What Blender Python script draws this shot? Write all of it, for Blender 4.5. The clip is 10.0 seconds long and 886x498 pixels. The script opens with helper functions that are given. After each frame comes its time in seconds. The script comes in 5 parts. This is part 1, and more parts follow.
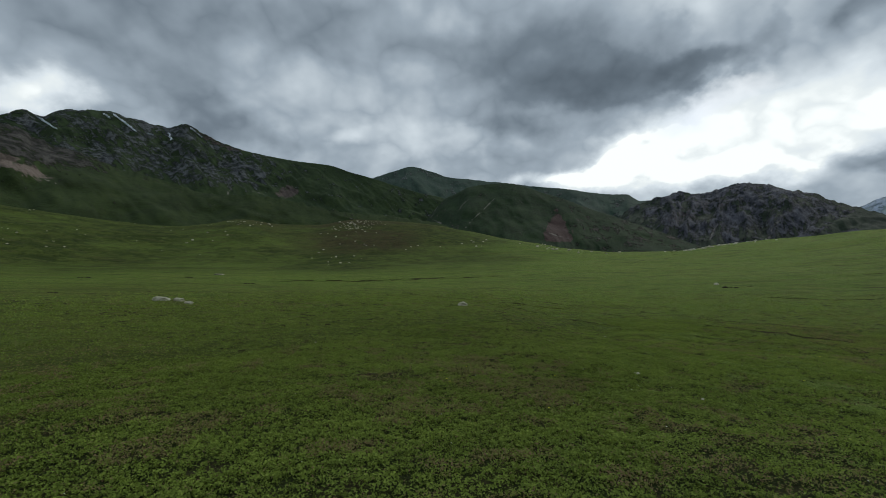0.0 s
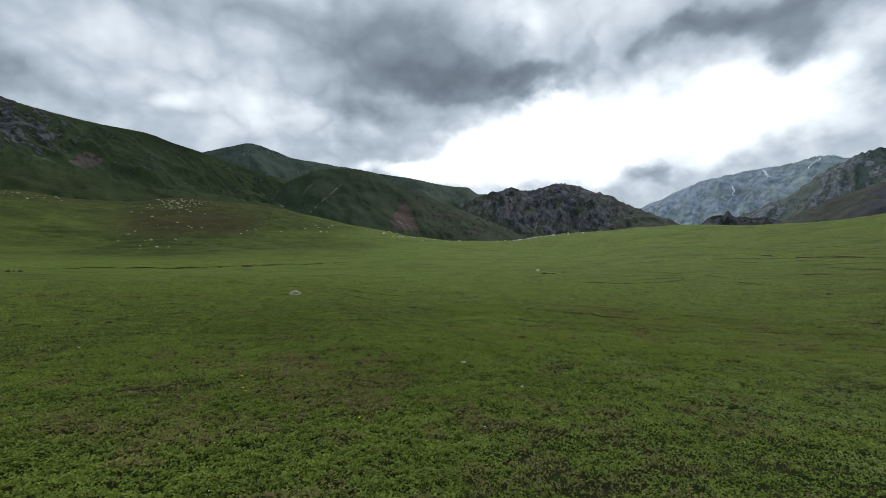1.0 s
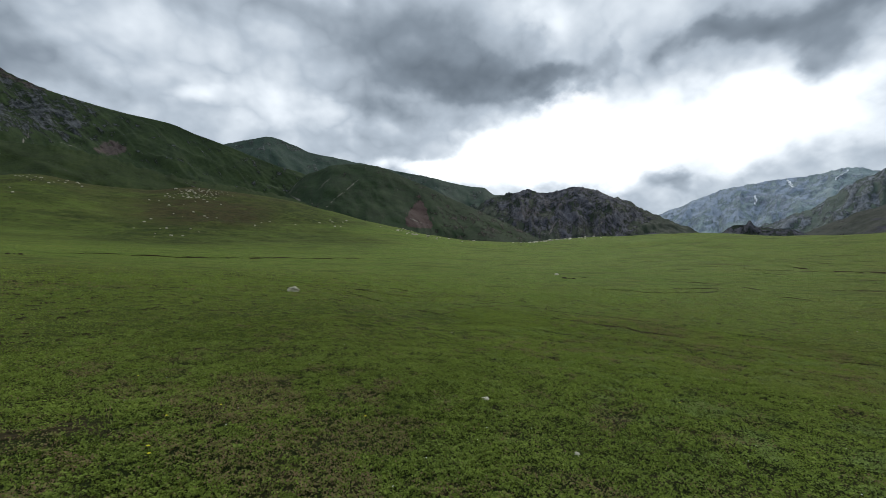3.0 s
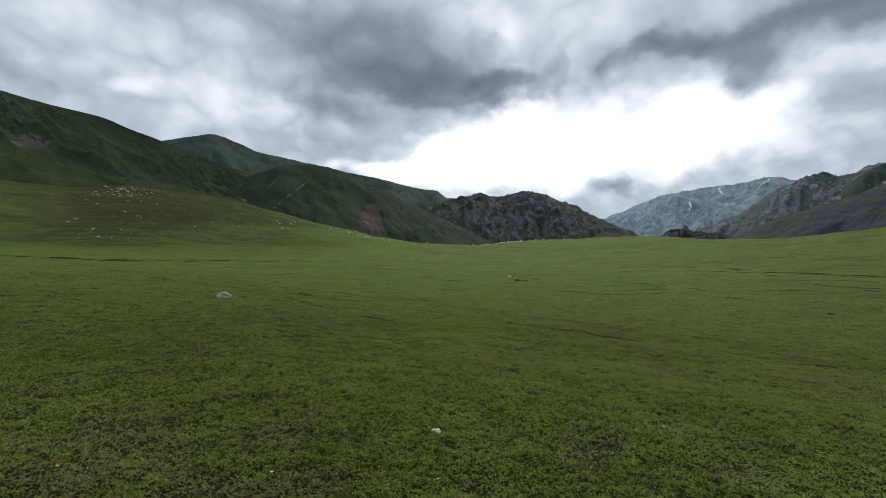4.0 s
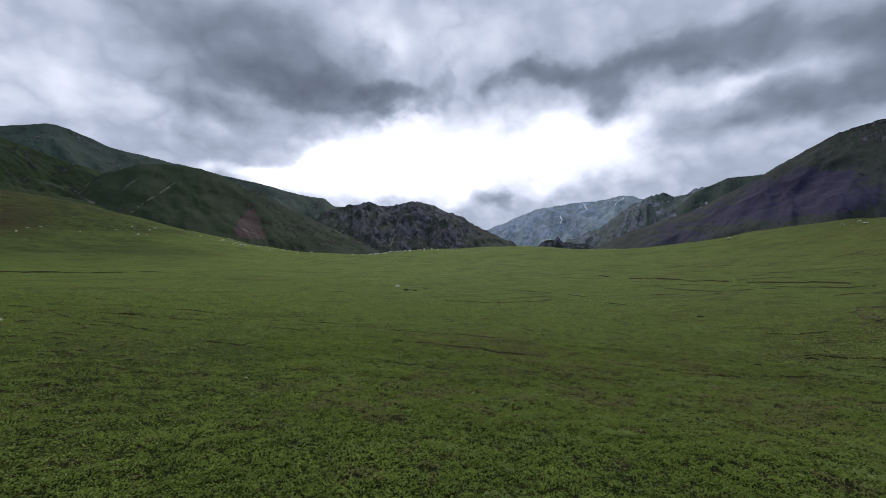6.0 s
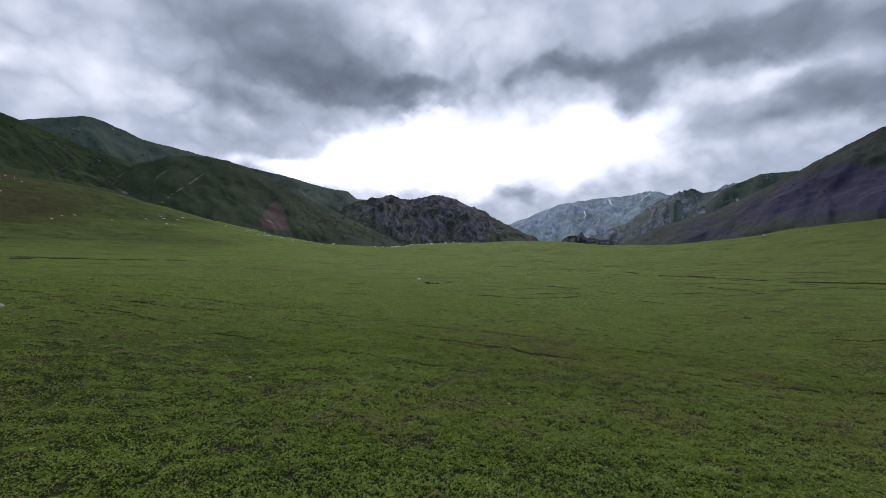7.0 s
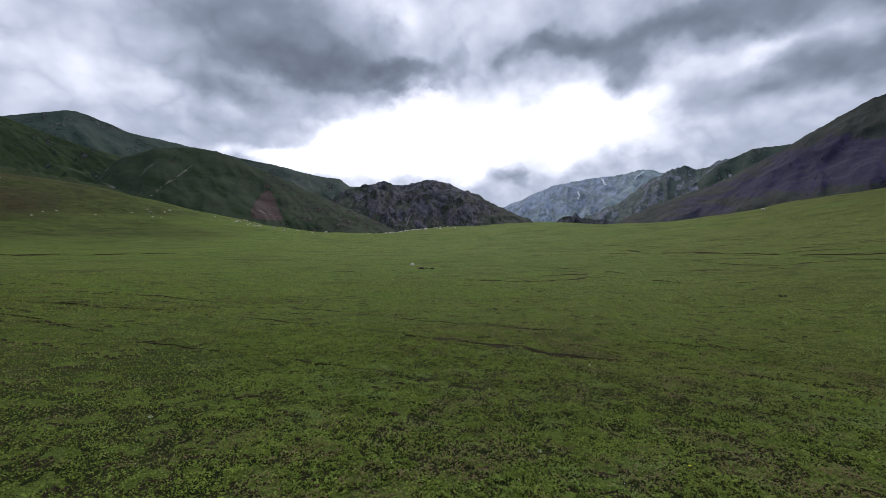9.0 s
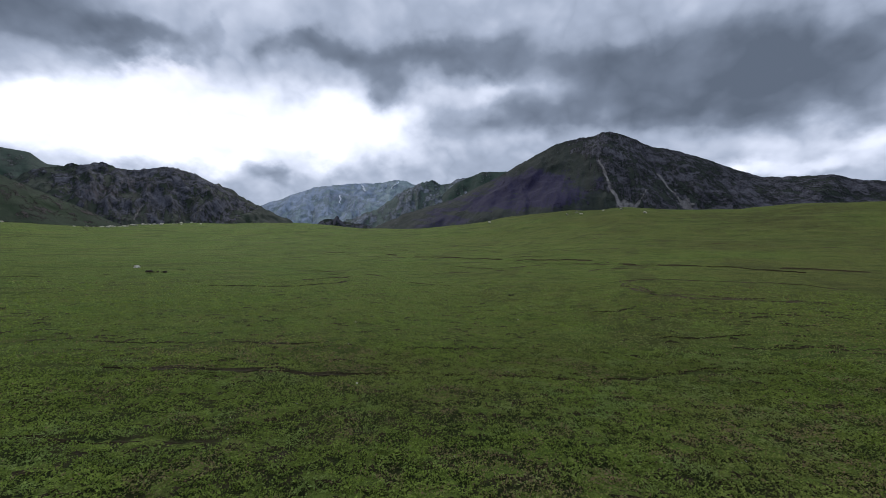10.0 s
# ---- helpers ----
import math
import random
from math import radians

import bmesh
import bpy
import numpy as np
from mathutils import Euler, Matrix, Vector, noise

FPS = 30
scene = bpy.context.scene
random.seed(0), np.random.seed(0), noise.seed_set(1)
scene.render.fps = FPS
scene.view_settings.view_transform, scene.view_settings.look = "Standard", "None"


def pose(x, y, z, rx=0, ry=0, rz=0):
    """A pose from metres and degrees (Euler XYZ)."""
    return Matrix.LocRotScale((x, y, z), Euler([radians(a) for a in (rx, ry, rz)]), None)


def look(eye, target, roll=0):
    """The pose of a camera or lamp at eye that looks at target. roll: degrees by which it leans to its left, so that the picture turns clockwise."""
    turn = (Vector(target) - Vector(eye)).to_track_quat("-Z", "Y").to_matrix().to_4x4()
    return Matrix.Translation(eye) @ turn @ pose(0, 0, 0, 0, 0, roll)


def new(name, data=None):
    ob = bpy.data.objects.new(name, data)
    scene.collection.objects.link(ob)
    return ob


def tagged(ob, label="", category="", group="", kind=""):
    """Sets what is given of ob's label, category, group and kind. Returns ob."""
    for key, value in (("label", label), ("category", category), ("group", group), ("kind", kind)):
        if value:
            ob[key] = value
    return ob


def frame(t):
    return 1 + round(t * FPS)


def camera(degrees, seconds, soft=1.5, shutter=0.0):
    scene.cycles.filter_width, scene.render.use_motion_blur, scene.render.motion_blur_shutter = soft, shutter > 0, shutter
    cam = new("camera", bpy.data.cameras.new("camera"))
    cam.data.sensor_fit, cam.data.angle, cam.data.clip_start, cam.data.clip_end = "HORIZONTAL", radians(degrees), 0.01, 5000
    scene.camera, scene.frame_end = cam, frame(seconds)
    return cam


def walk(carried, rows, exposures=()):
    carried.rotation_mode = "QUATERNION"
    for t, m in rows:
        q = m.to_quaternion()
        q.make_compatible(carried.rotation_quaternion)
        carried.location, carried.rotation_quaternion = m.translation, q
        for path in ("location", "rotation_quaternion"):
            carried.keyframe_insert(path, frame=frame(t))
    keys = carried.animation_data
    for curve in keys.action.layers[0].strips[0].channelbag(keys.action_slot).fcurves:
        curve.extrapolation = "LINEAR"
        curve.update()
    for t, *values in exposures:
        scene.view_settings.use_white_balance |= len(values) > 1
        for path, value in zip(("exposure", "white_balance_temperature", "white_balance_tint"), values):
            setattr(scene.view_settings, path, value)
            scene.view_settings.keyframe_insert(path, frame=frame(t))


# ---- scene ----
cam = camera(89.27, 10.0, soft=0.8)
PATH = [
    (0, pose(0.000, 0.001, 1.591, 93.83, -1.27, 0.00)),
    (0.1, pose(0.072, 0.080, 1.592, 93.92, -1.28, -4.83)),
    (0.2, pose(0.137, 0.166, 1.595, 94.00, -1.04, -9.47)),
    (0.3, pose(0.196, 0.258, 1.597, 93.85, -1.11, -13.33)),
    (0.4, pose(0.246, 0.357, 1.597, 93.61, -1.00, -16.29)),
    (0.5, pose(0.293, 0.458, 1.592, 93.30, -1.06, -18.37)),
    (1, pose(0.584, 0.945, 1.589, 92.60, -1.25, -19.36)),
    (1.5, pose(0.804, 1.445, 1.601, 92.58, -1.83, -20.80)),
    (2, pose(0.993, 1.960, 1.585, 92.06, -2.75, -20.92)),
    (2.2, pose(1.018, 2.186, 1.585, 91.60, -3.04, -18.43)),
    (3.3, pose(1.384, 3.482, 1.634, 92.63, -3.49, -17.69)),
    (3.5, pose(1.477, 3.712, 1.624, 92.65, -3.38, -17.92)),
    (4, pose(1.771, 4.288, 1.614, 93.14, -3.23, -23.72)),
    (4.5, pose(2.235, 4.837, 1.624, 94.53, -2.83, -29.22)),
    (5, pose(2.620, 5.396, 1.607, 95.05, -1.85, -37.49)),
    (5.5, pose(2.976, 5.946, 1.621, 95.54, -1.82, -39.49)),
    (5.7, pose(3.093, 6.178, 1.621, 95.44, -1.97, -38.88)),
    (6.8, pose(3.753, 7.407, 1.609, 94.17, -3.12, -35.74)),
    (7, pose(3.891, 7.634, 1.587, 94.15, -3.40, -35.15)),
    (7.5, pose(4.264, 8.246, 1.606, 93.94, -3.76, -33.64)),
    (8, pose(4.639, 8.790, 1.614, 93.71, -2.92, -33.60)),
    (8.5, pose(5.023, 9.333, 1.595, 93.23, -2.97, -33.55)),
    (9, pose(5.523, 9.816, 1.576, 92.26, -1.51, -35.67)),
    (9.3, pose(5.823, 10.133, 1.588, 92.04, -2.04, -39.53)),
    (9.5, pose(5.989, 10.322, 1.592, 92.21, -2.21, -44.54)),
    (9.6, pose(6.084, 10.412, 1.594, 92.33, -2.19, -47.83)),
    (9.8, pose(6.272, 10.588, 1.621, 92.84, -1.91, -55.72)),
    (10, pose(6.479, 10.731, 1.625, 93.33, -1.37, -65.59)),
]
EXPOSURES = [  # seconds, stops, kelvin, tint
    (0.0, -0.13, 6300, 4.0), (0.3, 0.12, 6400, 5.0), (0.6, 0.45, 6450, 6.0), (1.0, 0.4, 6450, 7.0), (2.0, 0.38, 6350, 9.0), (3.5, 0.4, 6500, 7.0), (4.5, 0.25, 6300, 12.0),
    (5.5, 0.21, 6100, 17.0), (7.0, 0.3, 6150, 17.0), (8.0, 0.33, 6200, 17.0), (9.0, 0.35, 6200, 18.0), (9.5, 0.38, 6100, 18.0), (10.0, 0.15, 6000, 15.0)]
walk(cam, PATH, EXPOSURES)


# ---- world and sun ----
def sky_world():
    w = bpy.data.worlds.new("overcast_sky")
    scene.world = w
    w.use_nodes = True
    nt = w.node_tree
    nt.nodes.clear()
    N, L = nt.nodes.new, nt.links.new

    def mth(op, a, b=None, c=None, clamp=False):
        n = N("ShaderNodeMath")
        n.operation, n.use_clamp = op, clamp
        for k, v in enumerate((a, b, c)):
            if v is None:
                continue
            if isinstance(v, (int, float)):
                n.inputs[k].default_value = v
            else:
                L(v, n.inputs[k])
        return n.outputs[0]

    tc = N("ShaderNodeTexCoord")
    sep = N("ShaderNodeSeparateXYZ")
    L(tc.outputs["Generated"], sep.inputs[0])
    x, y, z = sep.outputs
    az = mth("MULTIPLY", mth("ARCTAN2", x, y), 180 / math.pi)
    el = mth("MULTIPLY", mth("ARCSINE", z), 180 / math.pi)

    # cloud deck seen in perspective
    inv = mth("DIVIDE", 1.0, mth("ADD", mth("MAXIMUM", z, 0.0), 0.62))
    deck = N("ShaderNodeCombineXYZ")
    L(mth("MULTIPLY", x, inv), deck.inputs[0])
    L(mth("MULTIPLY", y, inv), deck.inputs[1])

    def fbm(vec, scale, detail, rough=0.55, dist=0.0, w4=0.0):
        n = N("ShaderNodeTexNoise")
        n.noise_dimensions = "4D"
        n.inputs["W"].default_value = w4
        n.inputs["Scale"].default_value = scale
        n.inputs["Detail"].default_value = detail
        n.inputs["Roughness"].default_value = rough
        n.inputs["Distortion"].default_value = dist
        L(vec, n.inputs["Vector"])
        return n

    big = fbm(deck.outputs[0], 3.4, 4, 0.5, 0.2, 1.3)
    fine = fbm(deck.outputs[0], 10.0, 6, 0.52, 0.2, 4.1)
    puffs = fbm(deck.outputs[0], 8.5, 3, 0.45, 0.15, 9.3)
    # ragged edges: the cloud masses are shifted by noise
    warp = fbm(deck.outputs[0], 7.0, 5, 0.5, 0.0, 7.7)
    ws = N("ShaderNodeSeparateColor")
    L(warp.outputs["Color"], ws.inputs[0])
    wa = mth("MULTIPLY", mth("SUBTRACT", ws.outputs[0], 0.5), 17.0)
    we = mth("MULTIPLY", mth("SUBTRACT", ws.outputs[1], 0.5), 9.0)
    pos = N("ShaderNodeCombineXYZ")
    L(mth("ADD", az, wa), pos.inputs[0])
    L(mth("ADD", el, we), pos.inputs[1])

    total = None
    for a, e, ra, re, turn, weight in CLOUDS:
        mp = N("ShaderNodeMapping")
        mp.vector_type = "TEXTURE"
        mp.inputs["Location"].default_value = (a, e, 0)
        mp.inputs["Rotation"].default_value = (0, 0, radians(turn))
        mp.inputs["Scale"].default_value = (ra, re, 1)
        L(pos.outputs[0], mp.inputs["Vector"])
        ln = N("ShaderNodeVectorMath")
        ln.operation = "LENGTH"
        L(mp.outputs[0], ln.inputs[0])
        sm = N("ShaderNodeMapRange")
        sm.interpolation_type = "SMOOTHERSTEP"
        sm.inputs["From Min"].default_value, sm.inputs["From Max"].default_value = 1.55, 0.0
        L(ln.outputs["Value"], sm.inputs["Value"])
        g = mth("MULTIPLY", sm.outputs[0], weight)
        total = g if total is None else mth("ADD", total, g)

    lum = mth("ADD", total, 0.54)
    lum = mth("ADD", lum, mth("MULTIPLY", mth("SUBTRACT", big.outputs["Fac"], 0.5), 0.36))
    # rounded puffs: creases where the noise crosses its middle
    crease = mth("ABSOLUTE", mth("SUBTRACT", puffs.outputs["Fac"], 0.5))
    lum = mth("ADD", lum, mth("MULTIPLY", mth("SUBTRACT", crease, 0.08), 0.75))
    lum = mth("ADD", lum, mth("MULTIPLY", mth("SUBTRACT", fine.outputs["Fac"], 0.5), 0.26), clamp=True)
    ramp = N("ShaderNodeValToRGB")
    cr = ramp.color_ramp
    cr.interpolation = "LINEAR"
    stops = [(0.0, (0.110, 0.135, 0.168)), (0.25, (0.19, 0.226, 0.275)), (0.5, (0.37, 0.42, 0.49)),
             (0.7, (0.62, 0.665, 0.73)), (0.84, (0.80, 0.84, 0.90)), (0.94, (0.93, 0.95, 0.97)), (1.0, (1.12, 1.12, 1.12))]
    while len(cr.elements) < len(stops):
        cr.elements.new(0.5)
    for e_, (p, c) in zip(cr.elements, stops):
        e_.position, e_.color = p, (*c, 1)
    L(lum, ramp.inputs[0])
    sky = N("ShaderNodeTexSky")
    sky.sky_type, sky.sun_disc = "NISHITA", False
    sky.sun_elevation, sky.sun_rotation = SUN_EL, SUN_AZ
    b1, b2 = N("ShaderNodeBackground"), N("ShaderNodeBackground")
    L(sky.outputs[0], b1.inputs[0])
    b1.inputs[1].default_value = 0.1
    L(ramp.outputs[0], b2.inputs[0])
    # an overcast sky is brightest overhead
    up = N("ShaderNodeMapRange")
    up.interpolation_type = "SMOOTHSTEP"
    for key, val in (("From Min", 30.0), ("From Max", 85.0), ("To Min", 1.0), ("To Max", 3.6)):
        up.inputs[key].default_value = val
    L(el, up.inputs["Value"])
    L(up.outputs[0], b2.inputs[1])
    # a thin blue window in the bright break
    gap = N("ShaderNodeMapping")
    gap.vector_type = "TEXTURE"
    gap.inputs["Location"].default_value = (30.0, 18.8, 0)
    gap.inputs["Rotation"].default_value = (0, 0, radians(14))
    gap.inputs["Scale"].default_value = (7.0, 1.4, 1)
    L(pos.outputs[0], gap.inputs["Vector"])
    gl = N("ShaderNodeVectorMath")
    gl.operation = "LENGTH"
    L(gap.outputs[0], gl.inputs[0])
    cov = N("ShaderNodeMapRange")
    cov.inputs["From Min"].default_value, cov.inputs["From Max"].default_value = 0.2, 1.2
    cov.inputs["To Min"].default_value, cov.inputs["To Max"].default_value = 0.25, 1.0
    L(gl.outputs["Value"], cov.inputs["Value"])
    mix = N("ShaderNodeMixShader")
    L(cov.outputs[0], mix.inputs[0])
    L(b1.outputs[0], mix.inputs[1])
    L(b2.outputs[0], mix.inputs[2])
    out = N("ShaderNodeOutputWorld")
    L(mix.outputs[0], out.inputs[0])


SUN_EL, SUN_AZ = radians(34), radians(42)
# cloud masses: bearing, elevation, half width, half height (degrees), turn, brightness
CLOUDS = [
    (39, 16.6, 19, 5.0, 3, 0.46),        # the bright break over the valley's end
    (23, 14.8, 9, 2.8, 20, 0.46),
    (14, 12.8, 6, 1.1, 0, 0.30),
    (52, 18.0, 7, 4.0, 0, 0.32),
    (59, 17, 6, 2.6, 0, 0.20),
    (60, 19.8, 4, 1.5, 0, 0.14),
    (23, 14.9, 3, 0.8, 0, -0.16),
    (34.2, 12.8, 2.0, 2.2, 0, -0.14),
    (12, 26.6, 15, 5.0, -6, -0.32),    # dark mass left of the break
    (22, 22.8, 10, 3.0, -8, -0.30),
    (31, 22.3, 6, 1.5, 4, -0.32),
    (37.5, 25.2, 3.6, 1.1, 48, -0.12),
    (10, 19.6, 8, 2.2, -8, -0.24),
    (5, 17, 5, 1.6, 0, -0.10),
    (-20, 28.5, 17, 3.6, 0, -0.20),
    (-39, 24.5, 11, 4.0, 8, -0.20),
    (-30, 18.5, 8, 3.0, -20, -0.18),
    (-24, 16, 7, 2.0, 0, -0.14),
    (-43.5, 16.6, 4.5, 1.9, 0, 0.46),
    (-16, 21.6, 9, 2.4, 6, 0.06),
    (-10, 17, 5, 1.6, 0, 0.15),
    (1, 17.5, 6, 1.7, 0, 0.14),
    (-4, 19, 4, 1.8, 0, 0.10),
    (0, 31, 4, 2.4, 0, 0.15),
    (29, 29.5, 5, 3.2, -48, 0.18),     # pale streak between the masses
    (39, 30, 9, 4.0, 0, 0.13),
    (52.4, 27, 7, 2.0, 8, -0.36),      # dark arm right of the break
    (60, 26.4, 8, 2.2, 8, -0.30),
    (69, 27.5, 9, 2.4, 0, -0.28),
    (56, 22.8, 3, 2.4, 0, -0.28),
    (46, 25.6, 4, 1.5, 14, -0.20),
    (74.5, 25.4, 8, 1.8, 0, -0.18),
    (64.5, 22.2, 3.4, 1.7, 0, 0.20),
    (70.6, 23, 3.6, 1.4, 0, 0.20),
    (77.5, 20.2, 7, 2.2, 8, -0.24),
    (70, 18.2, 7, 1.8, 0, -0.12),
    (84, 24.5, 9, 3.2, 0, -0.26),      # the long dark bank over the big mountain
    (96, 23.2, 13, 5.2, -5, -0.36),
    (106, 21.5, 11, 5.0, -6, -0.36),
    (90, 20, 8, 2.4, 0, -0.12),
    (89, 27, 2.6, 1.4, 0, 0.14),
    (111, 13.8, 8, 1.7, 0, 0.32),
    (101, 12.0, 8, 1.0, 0, 0.26),
    (43.5, 10.7, 5, 1.1, -8, -0.22),   # low grey cloud over the notch
    (52, 12.2, 6, 1.0, 8, -0.06),
    (22, 11.8, 12, 2.2, 0, 0.40),
    (36, 12.2, 9, 1.9, 0, 0.26),
    (50, 15.2, 6, 1.8, 0, 0.20),
    (98, 18.2, 13, 2.4, -4, -0.22),
    (84, 20, 8, 2.8, 0, -0.14),
    (64, 14.0, 8, 1.4, 4, -0.05),
    (55, 13.6, 9, 1.6, 6, 0.16),
    (32, 13.2, 8, 1.8, 0, 0.18),
]
sky_world()
sun = new("sun", bpy.data.lights.new("sun", "SUN"))
sun.data.energy, sun.data.angle, sun.data.color = 1.5, radians(14), (1.0, 0.95, 0.86)
sun.matrix_world = look((math.sin(SUN_AZ) * math.cos(SUN_EL) * 100, math.cos(SUN_AZ) * math.cos(SUN_EL) * 100, math.sin(SUN_EL) * 100), (0, 0, 0))


# ---- noise ----
def lattice(ix, iy, seed):
    h = (ix.astype(np.int64) * 374761393 + iy.astype(np.int64) * 668265263 + seed * 974634777) & 0xFFFFFFFF
    h = ((h ^ (h >> 13)) * 1274126177) & 0xFFFFFFFF
    return ((h ^ (h >> 16)) & 0xFFFFFF) / float(0xFFFFFF)


def vnoise(x, y, seed=0):
    ix, iy = np.floor(x), np.floor(y)
    fx, fy = x - ix, y - iy
    ux, uy = fx * fx * fx * (fx * (fx * 6 - 15) + 10), fy * fy * fy * (fy * (fy * 6 - 15) + 10)
    a, b = lattice(ix, iy, seed), lattice(ix + 1, iy, seed)
    c, d = lattice(ix, iy + 1, seed), lattice(ix + 1, iy + 1, seed)
    return (a + (b - a) * ux) * (1 - uy) + (c + (d - c) * ux) * uy


def fbm(x, y, octaves=4, seed=0, rough=0.5):
    """Smooth noise, about -1 to 1."""
    s, amp, tot = 0.0, 1.0, 0.0
    for k in range(octaves):
        s = s + amp * (vnoise(x * 2.03 ** k + 17.3 * k, y * 2.03 ** k - 9.1 * k, seed + k) * 2 - 1)
        tot += amp
        amp *= rough
    return s / tot * 1.6


def ridged(x, y, octaves=4, seed=0):
    """Sharp-crested noise, 0 to 1."""
    s, amp, tot = 0.0, 1.0, 0.0
    for k in range(octaves):
        s = s + amp * (1 - np.abs(vnoise(x * 2.1 ** k + 5.7 * k, y * 2.1 ** k + 3.3 * k, seed + k) * 2 - 1))
        tot += amp
        amp *= 0.5
    return s / tot


def step(x, a, b):
    t = np.clip((x - a) / (b - a), 0, 1)
    return t * t * (3 - 2 * t)


def curve(x, xs, ys):
    """Smooth curve through the points (monotone cubic)."""
    xs, ys = np.asarray(xs, float), np.asarray(ys, float)
    h, s = np.diff(xs), np.diff(ys) / np.diff(xs)
    m = np.empty(len(xs))
    m[0], m[-1] = s[0], s[-1]
    m[1:-1] = np.where(s[:-1] * s[1:] > 0, 2 * s[:-1] * s[1:] / np.where(s[:-1] + s[1:] == 0, 1, s[:-1] + s[1:]), 0)
    x = np.clip(x, xs[0], xs[-1])
    k = np.clip(np.searchsorted(xs, x) - 1, 0, len(h) - 1)
    t = (x - xs[k]) / h[k]
    return ((1 + 2 * t) * (1 - t) ** 2 * ys[k] + t * (1 - t) ** 2 * h[k] * m[k] + t * t * (3 - 2 * t) * ys[k + 1] + t * t * (t - 1) * h[k] * m[k + 1])


# ---- materials ----
class Nodes:
    """A short way to write node materials."""

    def __init__(self, name):
        self.mat = bpy.data.materials.new(name)
        self.mat.use_nodes = True
        self.nt = self.mat.node_tree
        self.nt.nodes.clear()
        self.out = self.nt.nodes.new("ShaderNodeOutputMaterial")
        self.bsdf = self.nt.nodes.new("ShaderNodeBsdfPrincipled")
        self.nt.links.new(self.bsdf.outputs[0], self.out.inputs[0])
        self.pos = self.nt.nodes.new("ShaderNodeNewGeometry").outputs["Position"]

    def put(self, v, socket):
        if isinstance(v, (int, float)):
            socket.default_value = v
        elif isinstance(v, tuple):
            socket.default_value = (*v, 1) if len(v) == 3 and len(socket.default_value) == 4 else v
        else:
            self.nt.links.new(v, socket)

    def noise(self, scale, detail=4, rough=0.55, vec=None, dist=0.0):
        n = self.nt.nodes.new("ShaderNodeTexNoise")
        self.put(vec or self.pos, n.inputs["Vector"])
        for k, v in (("Scale", scale), ("Detail", detail), ("Roughness", rough), ("Distortion", dist)):
            n.inputs[k].default_value = v
        return n.outputs["Fac"]

    def stretch(self, sx, sy, sz):
        n = self.nt.nodes.new("ShaderNodeVectorMath")
        n.operation = "MULTIPLY"
        self.put(self.pos, n.inputs[0])
        n.inputs[1].default_value = (sx, sy, sz)
        return n.outputs[0]

    def attr(self, name):
        n = self.nt.nodes.new("ShaderNodeAttribute")
        n.attribute_name = name
        return n.outputs["Fac"]

    def random(self):
        return self.nt.nodes.new("ShaderNodeObjectInfo").outputs["Random"]

    def m(self, op, a, b=0.0, clamp=False):
        n = self.nt.nodes.new("ShaderNodeMath")
        n.operation, n.use_clamp = op, clamp
        self.put(a, n.inputs[0])
        self.put(b, n.inputs[1])
        return n.outputs[0]

    def span(self, v, a, b, lo=0.0, hi=1.0):
        n = self.nt.nodes.new("ShaderNodeMapRange")
        n.interpolation_type = "SMOOTHSTEP"
        self.put(v, n.inputs["Value"])
        for k, q in (("From Min", a), ("From Max", b), ("To Min", lo), ("To Max", hi)):
            n.inputs[k].default_value = q
        return n.outputs[0]

    def mix(self, f, a, b):
        n = self.nt.nodes.new("ShaderNodeMix")
        n.data_type = "RGBA"
        self.put(f, n.inputs[0])
        self.put(a, n.inputs[6])
        self.put(b, n.inputs[7])
        return n.outputs[2]

    def bump(self, height, strength, distance):
        n = self.nt.nodes.new("ShaderNodeBump")
        n.inputs["Strength"].default_value, n.inputs["Distance"].default_value = strength, distance
        self.put(height, n.inputs["Height"])
        self.nt.links.new(n.outputs[0], self.bsdf.inputs["Normal"])

    def done(self, color, rough=0.9, spec=0.25):
        self.put(color, self.bsdf.inputs["Base Color"])
        self.put(rough, self.bsdf.inputs["Roughness"])
        self.bsdf.inputs["Specular IOR Level"].default_value = spec
        return self.mat


